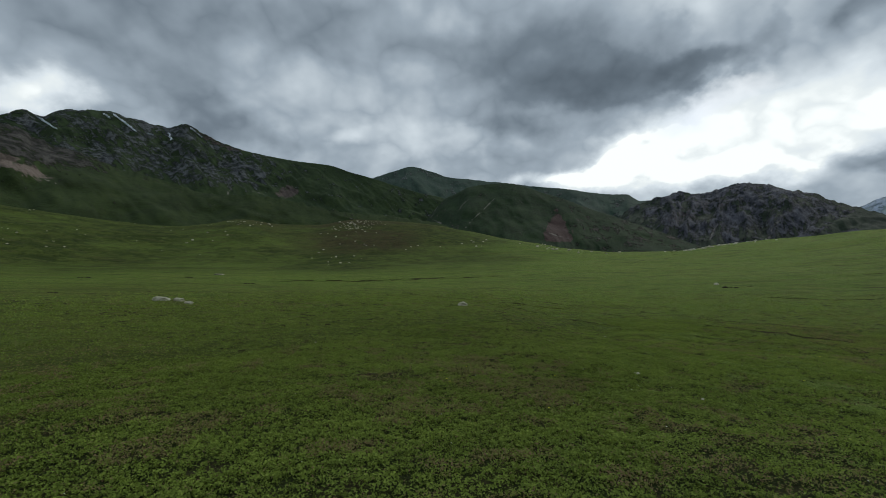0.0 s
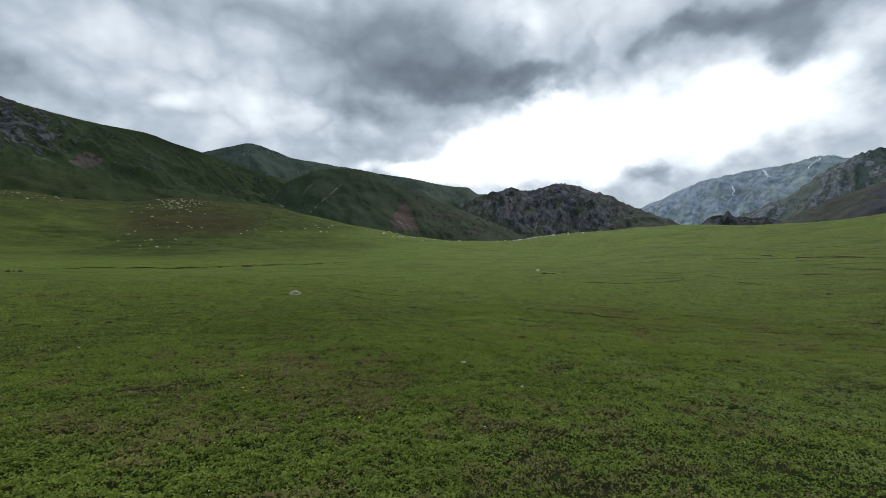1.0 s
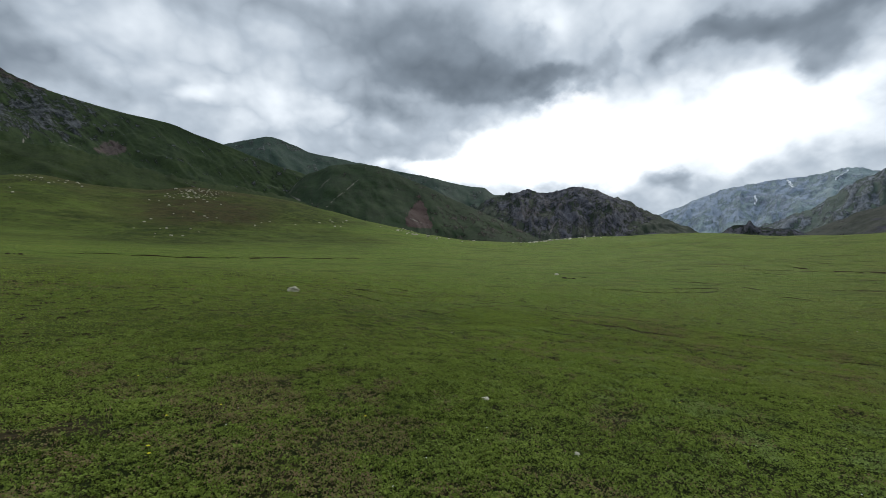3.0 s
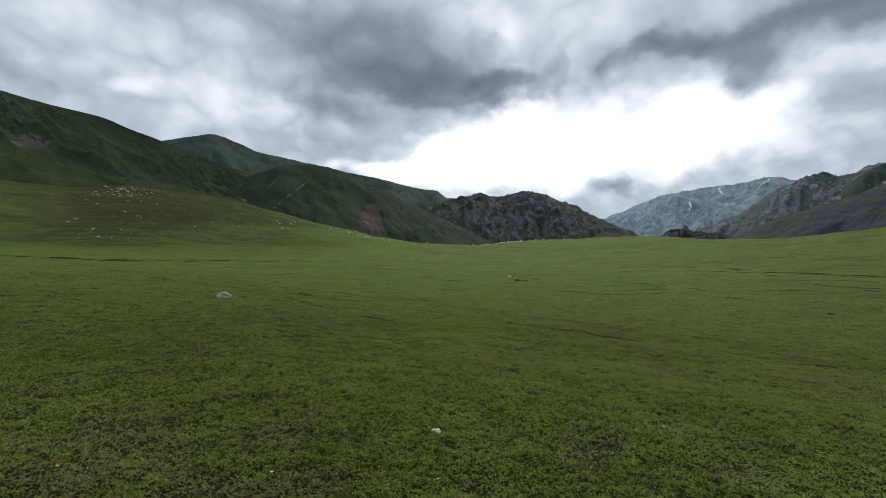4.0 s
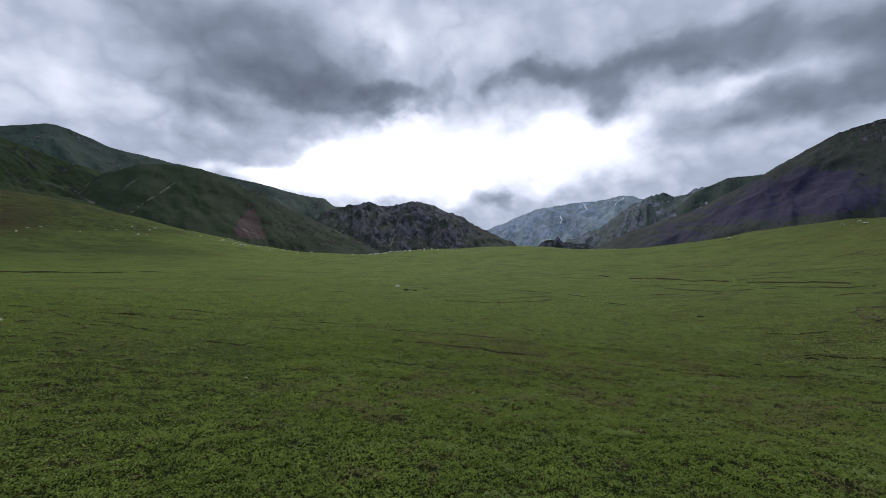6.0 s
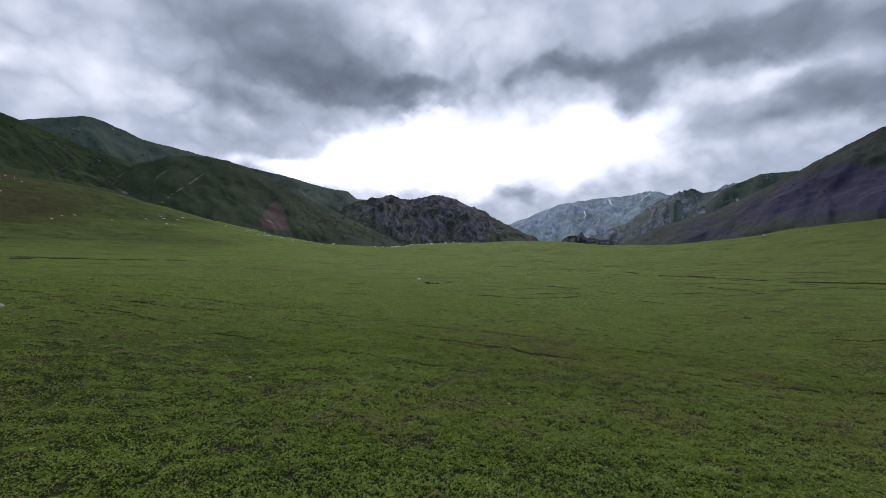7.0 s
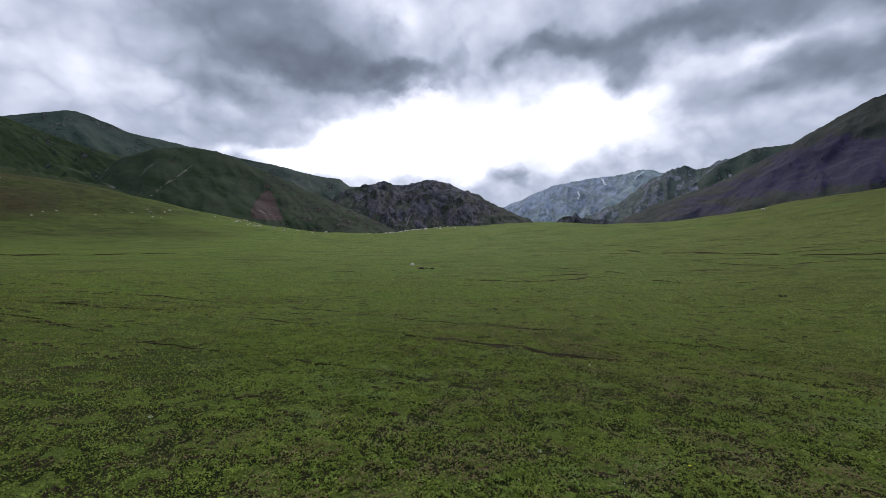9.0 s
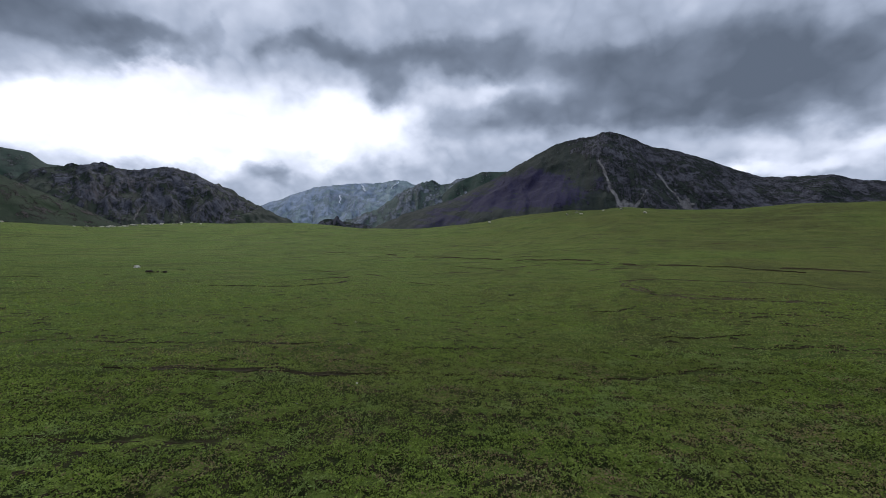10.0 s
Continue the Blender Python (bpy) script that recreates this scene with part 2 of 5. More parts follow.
def meadow_material():
    n = Nodes("meadow_turf")
    broad, mid, small, leaf = n.noise(0.035, 4), n.noise(0.45, 5, 0.6), n.noise(3.2, 6, 0.75), n.noise(40.0, 3, 0.8)
    tuft = n.noise(6.5, 6, 0.72)
    c = n.mix(n.span(broad, 0.35, 0.65), (0.088, 0.120, 0.021), (0.108, 0.136, 0.027))
    c = n.mix(n.m("MULTIPLY", n.span(mid, 0.45, 0.62), 0.6), c, (0.080, 0.136, 0.021))
    c = n.mix(n.m("MULTIPLY", n.span(n.noise(0.9, 6, 0.7), 0.53, 0.64), 0.6), c, (0.105, 0.092, 0.032))
    # small-scale dark and light noise puts hummock shading into the colour
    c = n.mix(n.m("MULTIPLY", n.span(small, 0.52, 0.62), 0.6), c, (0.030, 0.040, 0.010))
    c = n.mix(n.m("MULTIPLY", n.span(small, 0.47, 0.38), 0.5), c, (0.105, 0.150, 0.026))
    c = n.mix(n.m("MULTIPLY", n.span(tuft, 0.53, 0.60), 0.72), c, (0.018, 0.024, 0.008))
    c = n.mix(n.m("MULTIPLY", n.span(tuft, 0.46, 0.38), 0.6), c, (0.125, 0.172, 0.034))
    c = n.mix(n.m("MULTIPLY", n.attr("olive"), 0.75), c, n.mix(n.span(small, 0.42, 0.58), (0.104, 0.102, 0.027), (0.062, 0.054, 0.019)))
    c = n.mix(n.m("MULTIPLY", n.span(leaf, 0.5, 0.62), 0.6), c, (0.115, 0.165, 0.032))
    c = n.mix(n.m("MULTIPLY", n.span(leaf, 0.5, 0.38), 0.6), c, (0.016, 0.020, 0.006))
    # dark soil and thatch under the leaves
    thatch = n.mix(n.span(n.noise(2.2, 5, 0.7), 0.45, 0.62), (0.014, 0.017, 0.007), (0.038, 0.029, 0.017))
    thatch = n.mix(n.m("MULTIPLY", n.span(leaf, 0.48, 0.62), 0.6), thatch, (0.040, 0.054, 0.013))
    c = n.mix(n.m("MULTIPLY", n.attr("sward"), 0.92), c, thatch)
    c = n.mix(n.m("MULTIPLY", n.attr("moor"), 0.95), c, n.mix(n.span(n.noise(0.16, 7, 0.75), 0.42, 0.58), (0.020, 0.027, 0.007), (0.044, 0.056, 0.012)))
    shrub = n.m("MULTIPLY", n.attr("moor"), n.span(n.noise(0.42, 6, 0.78), 0.54, 0.60))
    c = n.mix(n.m("MULTIPLY", shrub, 0.75), c, (0.013, 0.019, 0.006))
    c = n.mix(n.m("MULTIPLY", n.m("MULTIPLY", n.attr("moor"), n.span(n.noise(0.3, 5, 0.7), 0.44, 0.36)), 0.6), c, (0.072, 0.092, 0.020))
    heath = n.m("MULTIPLY", n.attr("heath"), n.span(n.noise(0.2, 7, 0.75), 0.34, 0.50))
    c = n.mix(n.m("MULTIPLY", heath, 0.9), c, n.mix(n.span(n.noise(0.6, 5, 0.7), 0.4, 0.6), (0.024, 0.020, 0.009), (0.042, 0.033, 0.015)))
    # thin dry terracettes across the slope
    terr = n.span(n.noise(1.0, 6, 0.68, n.stretch(0.06, 0.30, 0.3), 0.6), 0.545, 0.60)
    c = n.mix(n.m("MULTIPLY", terr, 0.45), c, (0.052, 0.050, 0.018))
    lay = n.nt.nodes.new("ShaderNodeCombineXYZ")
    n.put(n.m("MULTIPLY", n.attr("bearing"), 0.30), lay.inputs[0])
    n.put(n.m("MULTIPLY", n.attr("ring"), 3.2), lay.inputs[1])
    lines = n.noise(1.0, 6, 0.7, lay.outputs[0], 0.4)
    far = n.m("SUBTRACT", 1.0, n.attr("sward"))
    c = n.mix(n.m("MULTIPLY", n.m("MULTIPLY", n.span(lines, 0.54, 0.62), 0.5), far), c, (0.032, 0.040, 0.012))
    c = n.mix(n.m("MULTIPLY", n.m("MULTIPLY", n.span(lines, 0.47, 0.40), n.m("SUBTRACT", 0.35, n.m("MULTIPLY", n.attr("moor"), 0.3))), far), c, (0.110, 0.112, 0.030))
    n.bump(n.m("ADD", n.m("MULTIPLY", small, 1.0), n.m("ADD", n.m("MULTIPLY", tuft, 0.4), n.m("MULTIPLY", leaf, 0.2))), 1.0, 0.2)
    return n.done(c, 1.0, 0.03)


def mountain_material(name, grass_a, grass_b, rock_a, rock_b, accent, pale, scale=1.0, grain=1.0, rills=0.5):
    """Grass, bare rock, coloured scree and pale gravel; rills run down the fall line of the face."""
    n = Nodes(name)
    fine = n.noise(0.09 * scale, 8, 0.75)
    broad = n.noise(0.012 * scale, 5, 0.6)
    crag = n.noise(0.035 * scale, 9, 0.78, n.stretch(1.0, 1.0, 0.7), 0.15)
    speck = n.noise(0.35 * scale, 5, 0.75)
    fall = n.nt.nodes.new("ShaderNodeCombineXYZ")
    n.put(n.attr("across"), fall.inputs[0])
    n.put(n.m("MULTIPLY", n.attr("down"), 3.0), fall.inputs[1])
    rill = n.noise(2.6, 7, 0.68, fall.outputs[0], 0.25)
    furrow = n.noise(0.7, 4, 0.6, fall.outputs[0], 0.3)
    grass = n.mix(n.span(broad, 0.38, 0.62), grass_a, grass_b)
    grass = n.mix(n.m("MULTIPLY", n.span(fine, 0.48, 0.62), 0.45), grass, tuple(v * 0.5 for v in grass_a))
    scrub = n.noise(0.022 * scale, 9, 0.8, None, 0.3)
    grass = n.mix(n.m("MULTIPLY", n.span(scrub, 0.50, 0.58), 0.5), grass, tuple(v * 0.5 for v in grass_a))
    grass = n.mix(n.m("MULTIPLY", n.span(scrub, 0.46, 0.38), 0.4), grass, tuple(v * q for v, q in zip(grass_b, (1.5, 1.3, 1.3))))
    grass = n.mix(n.m("MULTIPLY", n.span(speck, 0.54, 0.64), 0.5), grass, tuple(v * 1.45 for v in grass_b))
    grass = n.mix(n.m("MULTIPLY", n.span(speck, 0.46, 0.36), 0.5), grass, tuple(v * 0.5 for v in grass_a))
    grass = n.mix(n.m("MULTIPLY", n.span(rill, 0.50, 0.64), rills), grass, tuple(0.45 * v + 0.55 * w for v, w in zip(grass_b, rock_a)))
    grass = n.mix(n.m("MULTIPLY", n.span(furrow, 0.46, 0.36), 0.45 * rills), grass, tuple(v * 0.45 for v in grass_a))
    rock = n.mix(n.span(n.m("ADD", n.m("MULTIPLY", crag, 0.8), n.m("MULTIPLY", rill, 0.2)), 0.44, 0.60), rock_a, rock_b)
    rock = n.mix(n.m("MULTIPLY", n.span(speck, 0.5, 0.62), 0.6 * grain), rock, tuple(v * 0.4 for v in rock_a))
    rock = n.mix(n.m("MULTIPLY", n.span(rill, 0.58, 0.70), 0.5 * rills), rock, tuple(v * 1.4 for v in rock_b))
    broken = n.m("ADD", n.m("MULTIPLY", crag, 0.40), n.m("ADD", n.m("MULTIPLY", fine, 0.30), n.m("MULTIPLY", rill, 0.30)))
    bare = n.m("ADD", n.attr("rock"), n.m("MULTIPLY", n.m("SUBTRACT", broken, 0.5), 4.4))
    face = n.span(bare, 0.42, 0.58)
    c = n.mix(face, grass, rock)
    acc = n.m("ADD", n.attr("accent"), n.m("MULTIPLY", n.m("SUBTRACT", n.m("ADD", n.m("MULTIPLY", fine, 0.5), n.m("MULTIPLY", rill, 0.5)), 0.5), 2.6))
    scree = n.mix(n.span(speck, 0.42, 0.6), accent, tuple(v * 0.6 for v in accent))
    scree = n.mix(n.m("MULTIPLY", n.span(rill, 0.47, 0.36), 0.6), scree, tuple(v * 0.55 for v in accent))
    c = n.mix(n.m("MULTIPLY", n.span(acc, 0.35, 0.75), 0.92), c, scree)
    gravel = n.m("ADD", n.attr("pale"), n.m("MULTIPLY", n.m("SUBTRACT", speck, 0.5), 0.9))
    c = n.mix(n.m("MULTIPLY", n.span(gravel, 0.35, 0.75), 0.9), c, n.mix(n.span(speck, 0.4, 0.6), pale, tuple(v * 0.6 for v in pale)))
    h = n.m("ADD", n.m("MULTIPLY", n.m("ADD", crag, n.m("MULTIPLY", rill, 0.4)), n.m("ADD", n.m("MULTIPLY", face, 0.6), 0.06)), n.m("MULTIPLY", speck, n.m("ADD", n.m("MULTIPLY", face, 0.20), 0.03)))
    n.bump(h, 1.0, 15.0 * grain / scale)
    return n.done(c, 0.95, 0.05)


def stone_material(name, a, b, scale=1.0):
    n = Nodes(name)
    t, s = n.noise(2.2 * scale, 6, 0.65), n.noise(14.0 * scale, 5, 0.7)
    c = n.mix(n.span(t, 0.35, 0.65), a, b)
    c = n.mix(n.m("MULTIPLY", n.span(s, 0.52, 0.72), 0.6), c, tuple(v * 0.4 for v in a))
    c = n.mix(n.m("MULTIPLY", n.random(), 0.35), c, tuple(v * 0.6 for v in b))
    n.bump(n.m("ADD", t, n.m("MULTIPLY", s, 0.4)), 0.8, 0.12 / scale)
    return n.done(c, 0.9, 0.2)


def leaf_material(name, dark, light, cool, dry):
    n = Nodes(name)
    c = n.mix(n.attr("tone"), dark, light)
    c = n.mix(n.m("MULTIPLY", n.attr("cool"), n.attr("tone")), c, cool)
    c = n.mix(n.attr("dry"), c, dry)
    n.done(c, 0.7, 0.08)
    # thin leaves let some light through
    thin = n.nt.nodes.new("ShaderNodeBsdfTranslucent")
    n.put(c, thin.inputs["Color"])
    mx = n.nt.nodes.new("ShaderNodeMixShader")
    mx.inputs[0].default_value = 0.4
    n.nt.links.new(n.bsdf.outputs[0], mx.inputs[1])
    n.nt.links.new(thin.outputs[0], mx.inputs[2])
    n.nt.links.new(mx.outputs[0], n.out.inputs[0])
    return n.mat


def plain_material(name, a, b, scale, rough=0.9):
    n = Nodes(name)
    t = n.noise(scale, 5, 0.65)
    c = n.mix(n.span(t, 0.35, 0.65), a, b)
    n.bump(t, 0.6, 0.3 / scale)
    return n.done(c, rough, 0.03)


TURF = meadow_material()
SOIL = plain_material("bare_soil", (0.014, 0.012, 0.006), (0.040, 0.031, 0.015), 22.0)
BROWN = plain_material("brown_soil", (0.030, 0.024, 0.013), (0.070, 0.052, 0.030), 14.0)
STONE = stone_material("pale_stone", (0.36, 0.33, 0.24), (0.48, 0.45, 0.35))
SLAB = stone_material("slab_stone", (0.25, 0.235, 0.16), (0.38, 0.36, 0.26), 0.8)
BOULDER = stone_material("boulder_stone", (0.24, 0.215, 0.155), (0.38, 0.345, 0.26), 0.4)
SNOW = plain_material("old_snow", (0.34, 0.37, 0.40), (0.54, 0.57, 0.60), 0.05, 0.7)
DUNG = plain_material("dry_dung", (0.020, 0.016, 0.012), (0.045, 0.036, 0.026), 25.0)
PETAL = plain_material("yellow_petal", (0.62, 0.55, 0.02), (0.75, 0.68, 0.05), 60.0, 0.6)
WHITE = plain_material("white_petal", (0.55, 0.54, 0.46), (0.70, 0.69, 0.60), 80.0, 0.7)
STALK = plain_material("dry_stalk", (0.30, 0.22, 0.12), (0.22, 0.17, 0.08), 30.0, 0.8)


# ---- mesh helpers ----
def mesh_object(name, verts, quads, material, smooth=True, **attrs):
    """One mesh object from arrays of vertices and faces (all with the same number of corners)."""
    verts, quads = np.asarray(verts, np.float32).reshape(-1, 3), np.asarray(quads, np.int32)
    k = quads.shape[1]
    me = bpy.data.meshes.new(name)
    me.vertices.add(len(verts))
    me.vertices.foreach_set("co", verts.ravel())
    me.loops.add(quads.size)
    me.loops.foreach_set("vertex_index", quads.ravel())
    me.polygons.add(len(quads))
    me.polygons.foreach_set("loop_start", np.arange(0, quads.size, k, dtype=np.int32))
    me.polygons.foreach_set("use_smooth", np.full(len(quads), smooth))
    me.update(calc_edges=True)
    for key, v in attrs.items():
        me.attributes.new(key, "FLOAT", "POINT").data.foreach_set("value", np.asarray(v, np.float32).ravel())
    me.materials.append(material)
    return new(name, me)


def grid_faces(nu, nv, wrap=False):
    u, v = np.meshgrid(np.arange(nu if wrap else nu - 1), np.arange(nv - 1), indexing="ij")
    u, v = u.ravel(), v.ravel()
    w = (u + 1) % nu
    return np.stack([u * nv + v, u * nv + v + 1, w * nv + v + 1, w * nv + v], -1)


def part(name, bm, material, parent, label=""):
    me = bpy.data.meshes.new(name)
    bm.to_mesh(me)
    bm.free()
    me.materials.append(material)
    ob = new(name, me)
    ob.parent = parent
    if label:
        tagged(ob, label)
    return ob


# ---- the ground ----
LINE = np.array([(0, 0), (0.6, 1.0), (1.0, 2.0), (1.45, 3.6), (2.2, 4.8), (3.0, 6.0), (3.9, 7.6), (4.6, 8.8), (5.5, 9.8), (6.5, 10.7)])   # where people walk
RIM = np.array([  # bearing, elevation of the meadow's far edge, its distance
    (-180, 2.00, 300), (-75, 6.50, 330), (-52, 6.08, 300), (-45, 5.68, 280), (-38, 5.18, 280), (-31.6, 4.98, 280), (-27.8, 5.48, 280), (-24.3, 6.18, 280), (-20, 5.93, 280),
    (-16, 5.98, 280), (-11.2, 6.83, 280), (-6.2, 6.88, 280), (-1.9, 6.63, 280), (4.6, 5.60, 270), (11.7, 4.48, 260), (15.2, 3.80, 260),
    (21.7, 3.35, 260), (26, 3.35, 260), (33, 4.15, 250), (40, 4.75, 240), (47, 5.30, 230), (53.7, 5.15, 230), (60, 5.30, 220), (65.9, 6.00, 210),
    (71.2, 6.70, 200), (78, 7.35, 190), (84, 7.75, 185), (90, 7.30, 185), (95.4, 7.15, 185), (100, 7.30, 185), (107, 7.00, 185), (125, 6.00, 200), (180, 2.00, 300)])
BASE = np.array([(-180, 0.5), (-60, 0.2), (-41, 0.3), (-31, 0.7), (-20, 1.0), (-9, 1.6), (1, 1.9), (15, 2.45), (33, 2.8), (50, 3.4), (65, 3.7), (80, 4.2), (100, 4.0), (180, 0.5)])


def hum_top(x, y):
    """1 on the small hummocks of the turf, 0 in the hollows between them."""
    return step(fbm(x / 0.85, y / 0.85, 3, 8), -0.25, 0.75)


def ground_z(x, y):
    x, y = np.asarray(x, float), np.asarray(y, float)
    r, az = np.hypot(x, y), np.degrees(np.arctan2(x, y))
    rim_r = curve(az, RIM[:, 0], RIM[:, 2])
    rim_z = 1.6 + rim_r * np.tan(np.radians(curve(az, RIM[:, 0], RIM[:, 1])))
    base_r = 0.5 * rim_r
    base_z = 1.6 + base_r * np.tan(np.radians(curve(az, BASE[:, 0], BASE[:, 1])))
    near = -0.22 * np.exp(-((r - 12) / 9.0) ** 2) - 0.10 * step(r, 4, 10) * (1 - step(r, 16, 24))
    near = near - 0.42 * step(az, 4, 18) * (1 - step(az, 52, 75)) * step(r, 11, 21) * (1 - step(r, 25, 44))   # the shallow hollow before the rise
    slow = step(r, 14, 70)
    # gentle meadow, then the slope up to its edge, then down behind it
    a = base_z * (np.clip(r / base_r, 0, 1.0) ** 1.9)
    t = np.clip((r - base_r) / (rim_r - base_r), 0, 1)
    s0 = 1.9 * base_z * 0.5 / base_r * (rim_r - base_r)
    rise = rim_z - base_z
    b = s0 * (t - 2 * t * t + t ** 3) + rise * (t * t * (3 - 2 * t)) * 0.55 + 0.45 * rise * np.sin(t * math.pi / 2) ** 1.3
    d = np.clip((r - rim_r) / 160.0, 0, 1)
    drop = (rim_z + 22) * step(d, 0.0, 1.0)
    z = a + b - drop + near
    z = z + slow * (0.35 * fbm(x / 45, y / 45, 3, 3) + 0.12 * fbm(x / 9, y / 9, 3, 5)) * np.clip(r / 80, 0.2, 2.0)
    hum = hum_top(x, y)
    lumps = 0.022 + 0.026 * hum * (0.6 + 0.8 * vnoise(x / 6, y / 6, 4)) + 0.014 * fbm(x / 0.34, y / 0.34, 2, 11) + 0.03 * fbm(x / 2.6, y / 2.6, 2, 9)
    z = z + lumps * (1 - step(r, 60, 120))
    return z


def build_ground():
    az = np.radians(np.concatenate([np.arange(-62, 126, 0.4), np.arange(126, 298, 4.0)]))
    r = np.concatenate([[0.0], np.geomspace(0.6, 8, 80), np.geomspace(8.1, 70, 180), np.geomspace(71, 150, 40), np.linspace(152, 320, 85), np.geomspace(330, 4700, 30)])
    A, R = np.meshgrid(az, r, indexing="ij")
    x, y = 3 + R * np.sin(A), 6 + R * np.cos(A)
    z = ground_z(x, y)
    rr, b = np.hypot(x, y), np.degrees(np.arctan2(x, y))
    heath = 1.6 * np.exp(-((b + 10) / 7.0) ** 2) * step(rr, 150, 205) * (1 - step(rr, 285, 300)) + 0.7 * np.exp(-((b + 24) / 6) ** 2) * step(rr, 215, 250)
    heath = heath + 0.35 * np.exp(-((b - 96) / 14) ** 2) * step(rr, 70, 95) * (1 - step(rr, 130, 160))
    heath = heath * (0.9 + 0.7 * fbm(x / 22, y / 22, 3, 12))
    near = np.min(np.hypot(x[..., None] - LINE[:, 0], y[..., None] - LINE[:, 1]), axis=-1)
    moor = step(rr, 66, 135) * (1 - step(b, 2, 16)) + 0.45 * step(rr, 120, 170) * step(b, 60, 80)
    moor = np.clip(moor * (0.75 + 0.5 * fbm(x / 30, y / 30, 4, 15)), 0, 1)
    olive = step(b, 40, 85) * step(rr, 12, 30) * (0.75 + 0.5 * fbm(x / 14, y / 14, 3, 18)) + 0.5 * (1 - step(b, -20, 12)) * (1 - step(rr, 30, 70)) * (0.8 + 0.7 * fbm(x / 3, y / 3, 3, 19))
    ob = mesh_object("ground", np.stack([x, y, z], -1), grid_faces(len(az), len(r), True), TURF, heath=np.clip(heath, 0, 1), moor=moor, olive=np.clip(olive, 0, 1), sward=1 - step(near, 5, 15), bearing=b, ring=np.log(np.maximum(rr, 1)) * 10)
    return tagged(ob, "short green alpine meadow turf, rolling up to the slopes", "meadow", kind="structure")


build_ground()


# ---- mountains ----
MADE = {}


def mountain(name, label, crest, foot, material, paint, jag=0.05, gully=0.10, wave=6.0, rows=90, power=1.0, seed=1, flute=0.10, lump=0.0, lean=-0.4, ribs=0.0, fan=None, calm=None):
    """A mountain from its crest (bearing, elevation, distance) down to its foot (distance, height)."""
    c = np.array(crest, float)
    stepdeg = 0.14
    az = np.arange(c[0, 0], c[-1, 0] + 1e-6, stepdeg)
    el = curve(az, c[:, 0], c[:, 1])
    dist = curve(az, c[:, 0], c[:, 2])
    nick = jag * (fbm(az * 1.3, az * 0 + seed, 5, seed, 0.6)) + 0.35 * jag * fbm(az * 4.0, az * 0, 3, seed + 3)
    if calm:   # the crest turns smooth and grassy between these bearings
        nick = nick * (1 - 0.85 * step(az, *calm))
    v = np.linspace(0, 1, rows) ** 1.15
    A, V = np.meshgrid(az, v, indexing="ij")
    top = np.repeat((el + nick)[:, None], rows, 1)
    E, D = el[:, None] + nick[:, None] * np.exp(-14 * V), np.repeat(dist[:, None], rows, 1)   # the nicks of the crest fade down the face
    foot_r, foot_z = foot
    zc = 1.6 + D * np.tan(np.radians(E))
    # bearings of the spurs lean a little as they come down
    warp = fbm(A / wave * 0.8 + 3.1, V * 1.6, 3, seed + 20)
    u = A / wave + 0.55 * warp + lean * V
    g = ridged(u, V * 0.9 + seed, 5 if lump else 3, seed + 30) - 0.62
    g2 = ridged(u * 3.7, V * 5.0, 4 if lump else 3, seed + 40) - 0.6
    env = np.sin(np.clip(V, 0, 1) * math.pi) ** 0.7
    R = D + (foot_r - D) * V
    prof = (1 - V) ** power
    z = foot_z + (zc - foot_z) * prof
    rise = zc - foot_z
    z = z + rise * gully * env * (g * 1.5 + flute * g2) + rise * lump * env * fbm(A * 2.4, V * 17, 3, seed + 50)
    if ribs:   # rocky ribs running down from the crest
        z = z + rise * ribs * np.sin(np.clip(V * 2.2, 0, 1) * math.pi) ** 0.6 * (ridged(A * 0.62 + lean * V * 9 + 0.5 * warp, V * 7 + 2, 4, seed + 70) - 0.6)
    R = R + (D - foot_r) * 0.05 * env * fbm(A / wave * 2, V * 3, 3, seed + 60)
    # no face may stand higher against the sky than the crest
    cap = 1.6 + R * np.tan(np.radians(top - 0.12 * np.minimum(V * 40, 1)))
    z = np.minimum(z, cap)
    a = np.radians(A)
    x, y = R * np.sin(a), R * np.cos(a)
    across = A + lean * wave * V + 0.5 * warp
    if fan:   # the rills spread out from under a summit
        across = fan[0] + (A - fan[0]) / (1 + fan[1] * V) * (1 + 0.3 * fan[1]) + 0.35 * warp
    rock, accent, pale = paint(A, np.degrees(np.arctan2(z - 1.6, R)), V, g, g2)
    # the far side falls away behind the crest
    bz = np.stack([zc[:, 0] - rise[:, 0] * k for k in (0.25, 0.6, 1.0)], 1)
    br = np.stack([D[:, 0] + (D[:, 0] - foot_r) * k for k in (0.2, 0.5, 0.9)], 1)
    ba = np.repeat(a[:, :1], 3, 1)
    X = np.concatenate([(br * np.sin(ba))[:, ::-1], x], 1)
    Y = np.concatenate([(br * np.cos(ba))[:, ::-1], y], 1)
    Z = np.concatenate([bz[:, ::-1], z], 1)
    pad = np.zeros((len(az), 3))
    ob = mesh_object(name, np.stack([X, Y, Z], -1), grid_faces(len(az), rows + 3), material,
                     rock=np.clip(np.concatenate([pad, rock], 1), 0, 1), accent=np.clip(np.concatenate([pad, accent], 1), 0, 1), pale=np.clip(np.concatenate([pad, pale], 1), 0, 1),
                     across=np.concatenate([across[:, :1]] * 3 + [across], 1), down=np.concatenate([pad, V], 1))
    MADE[name] = (az, np.degrees(np.arctan2(z - 1.6, R)), x, y, z)
    return tagged(ob, label, "mountain", kind="structure")


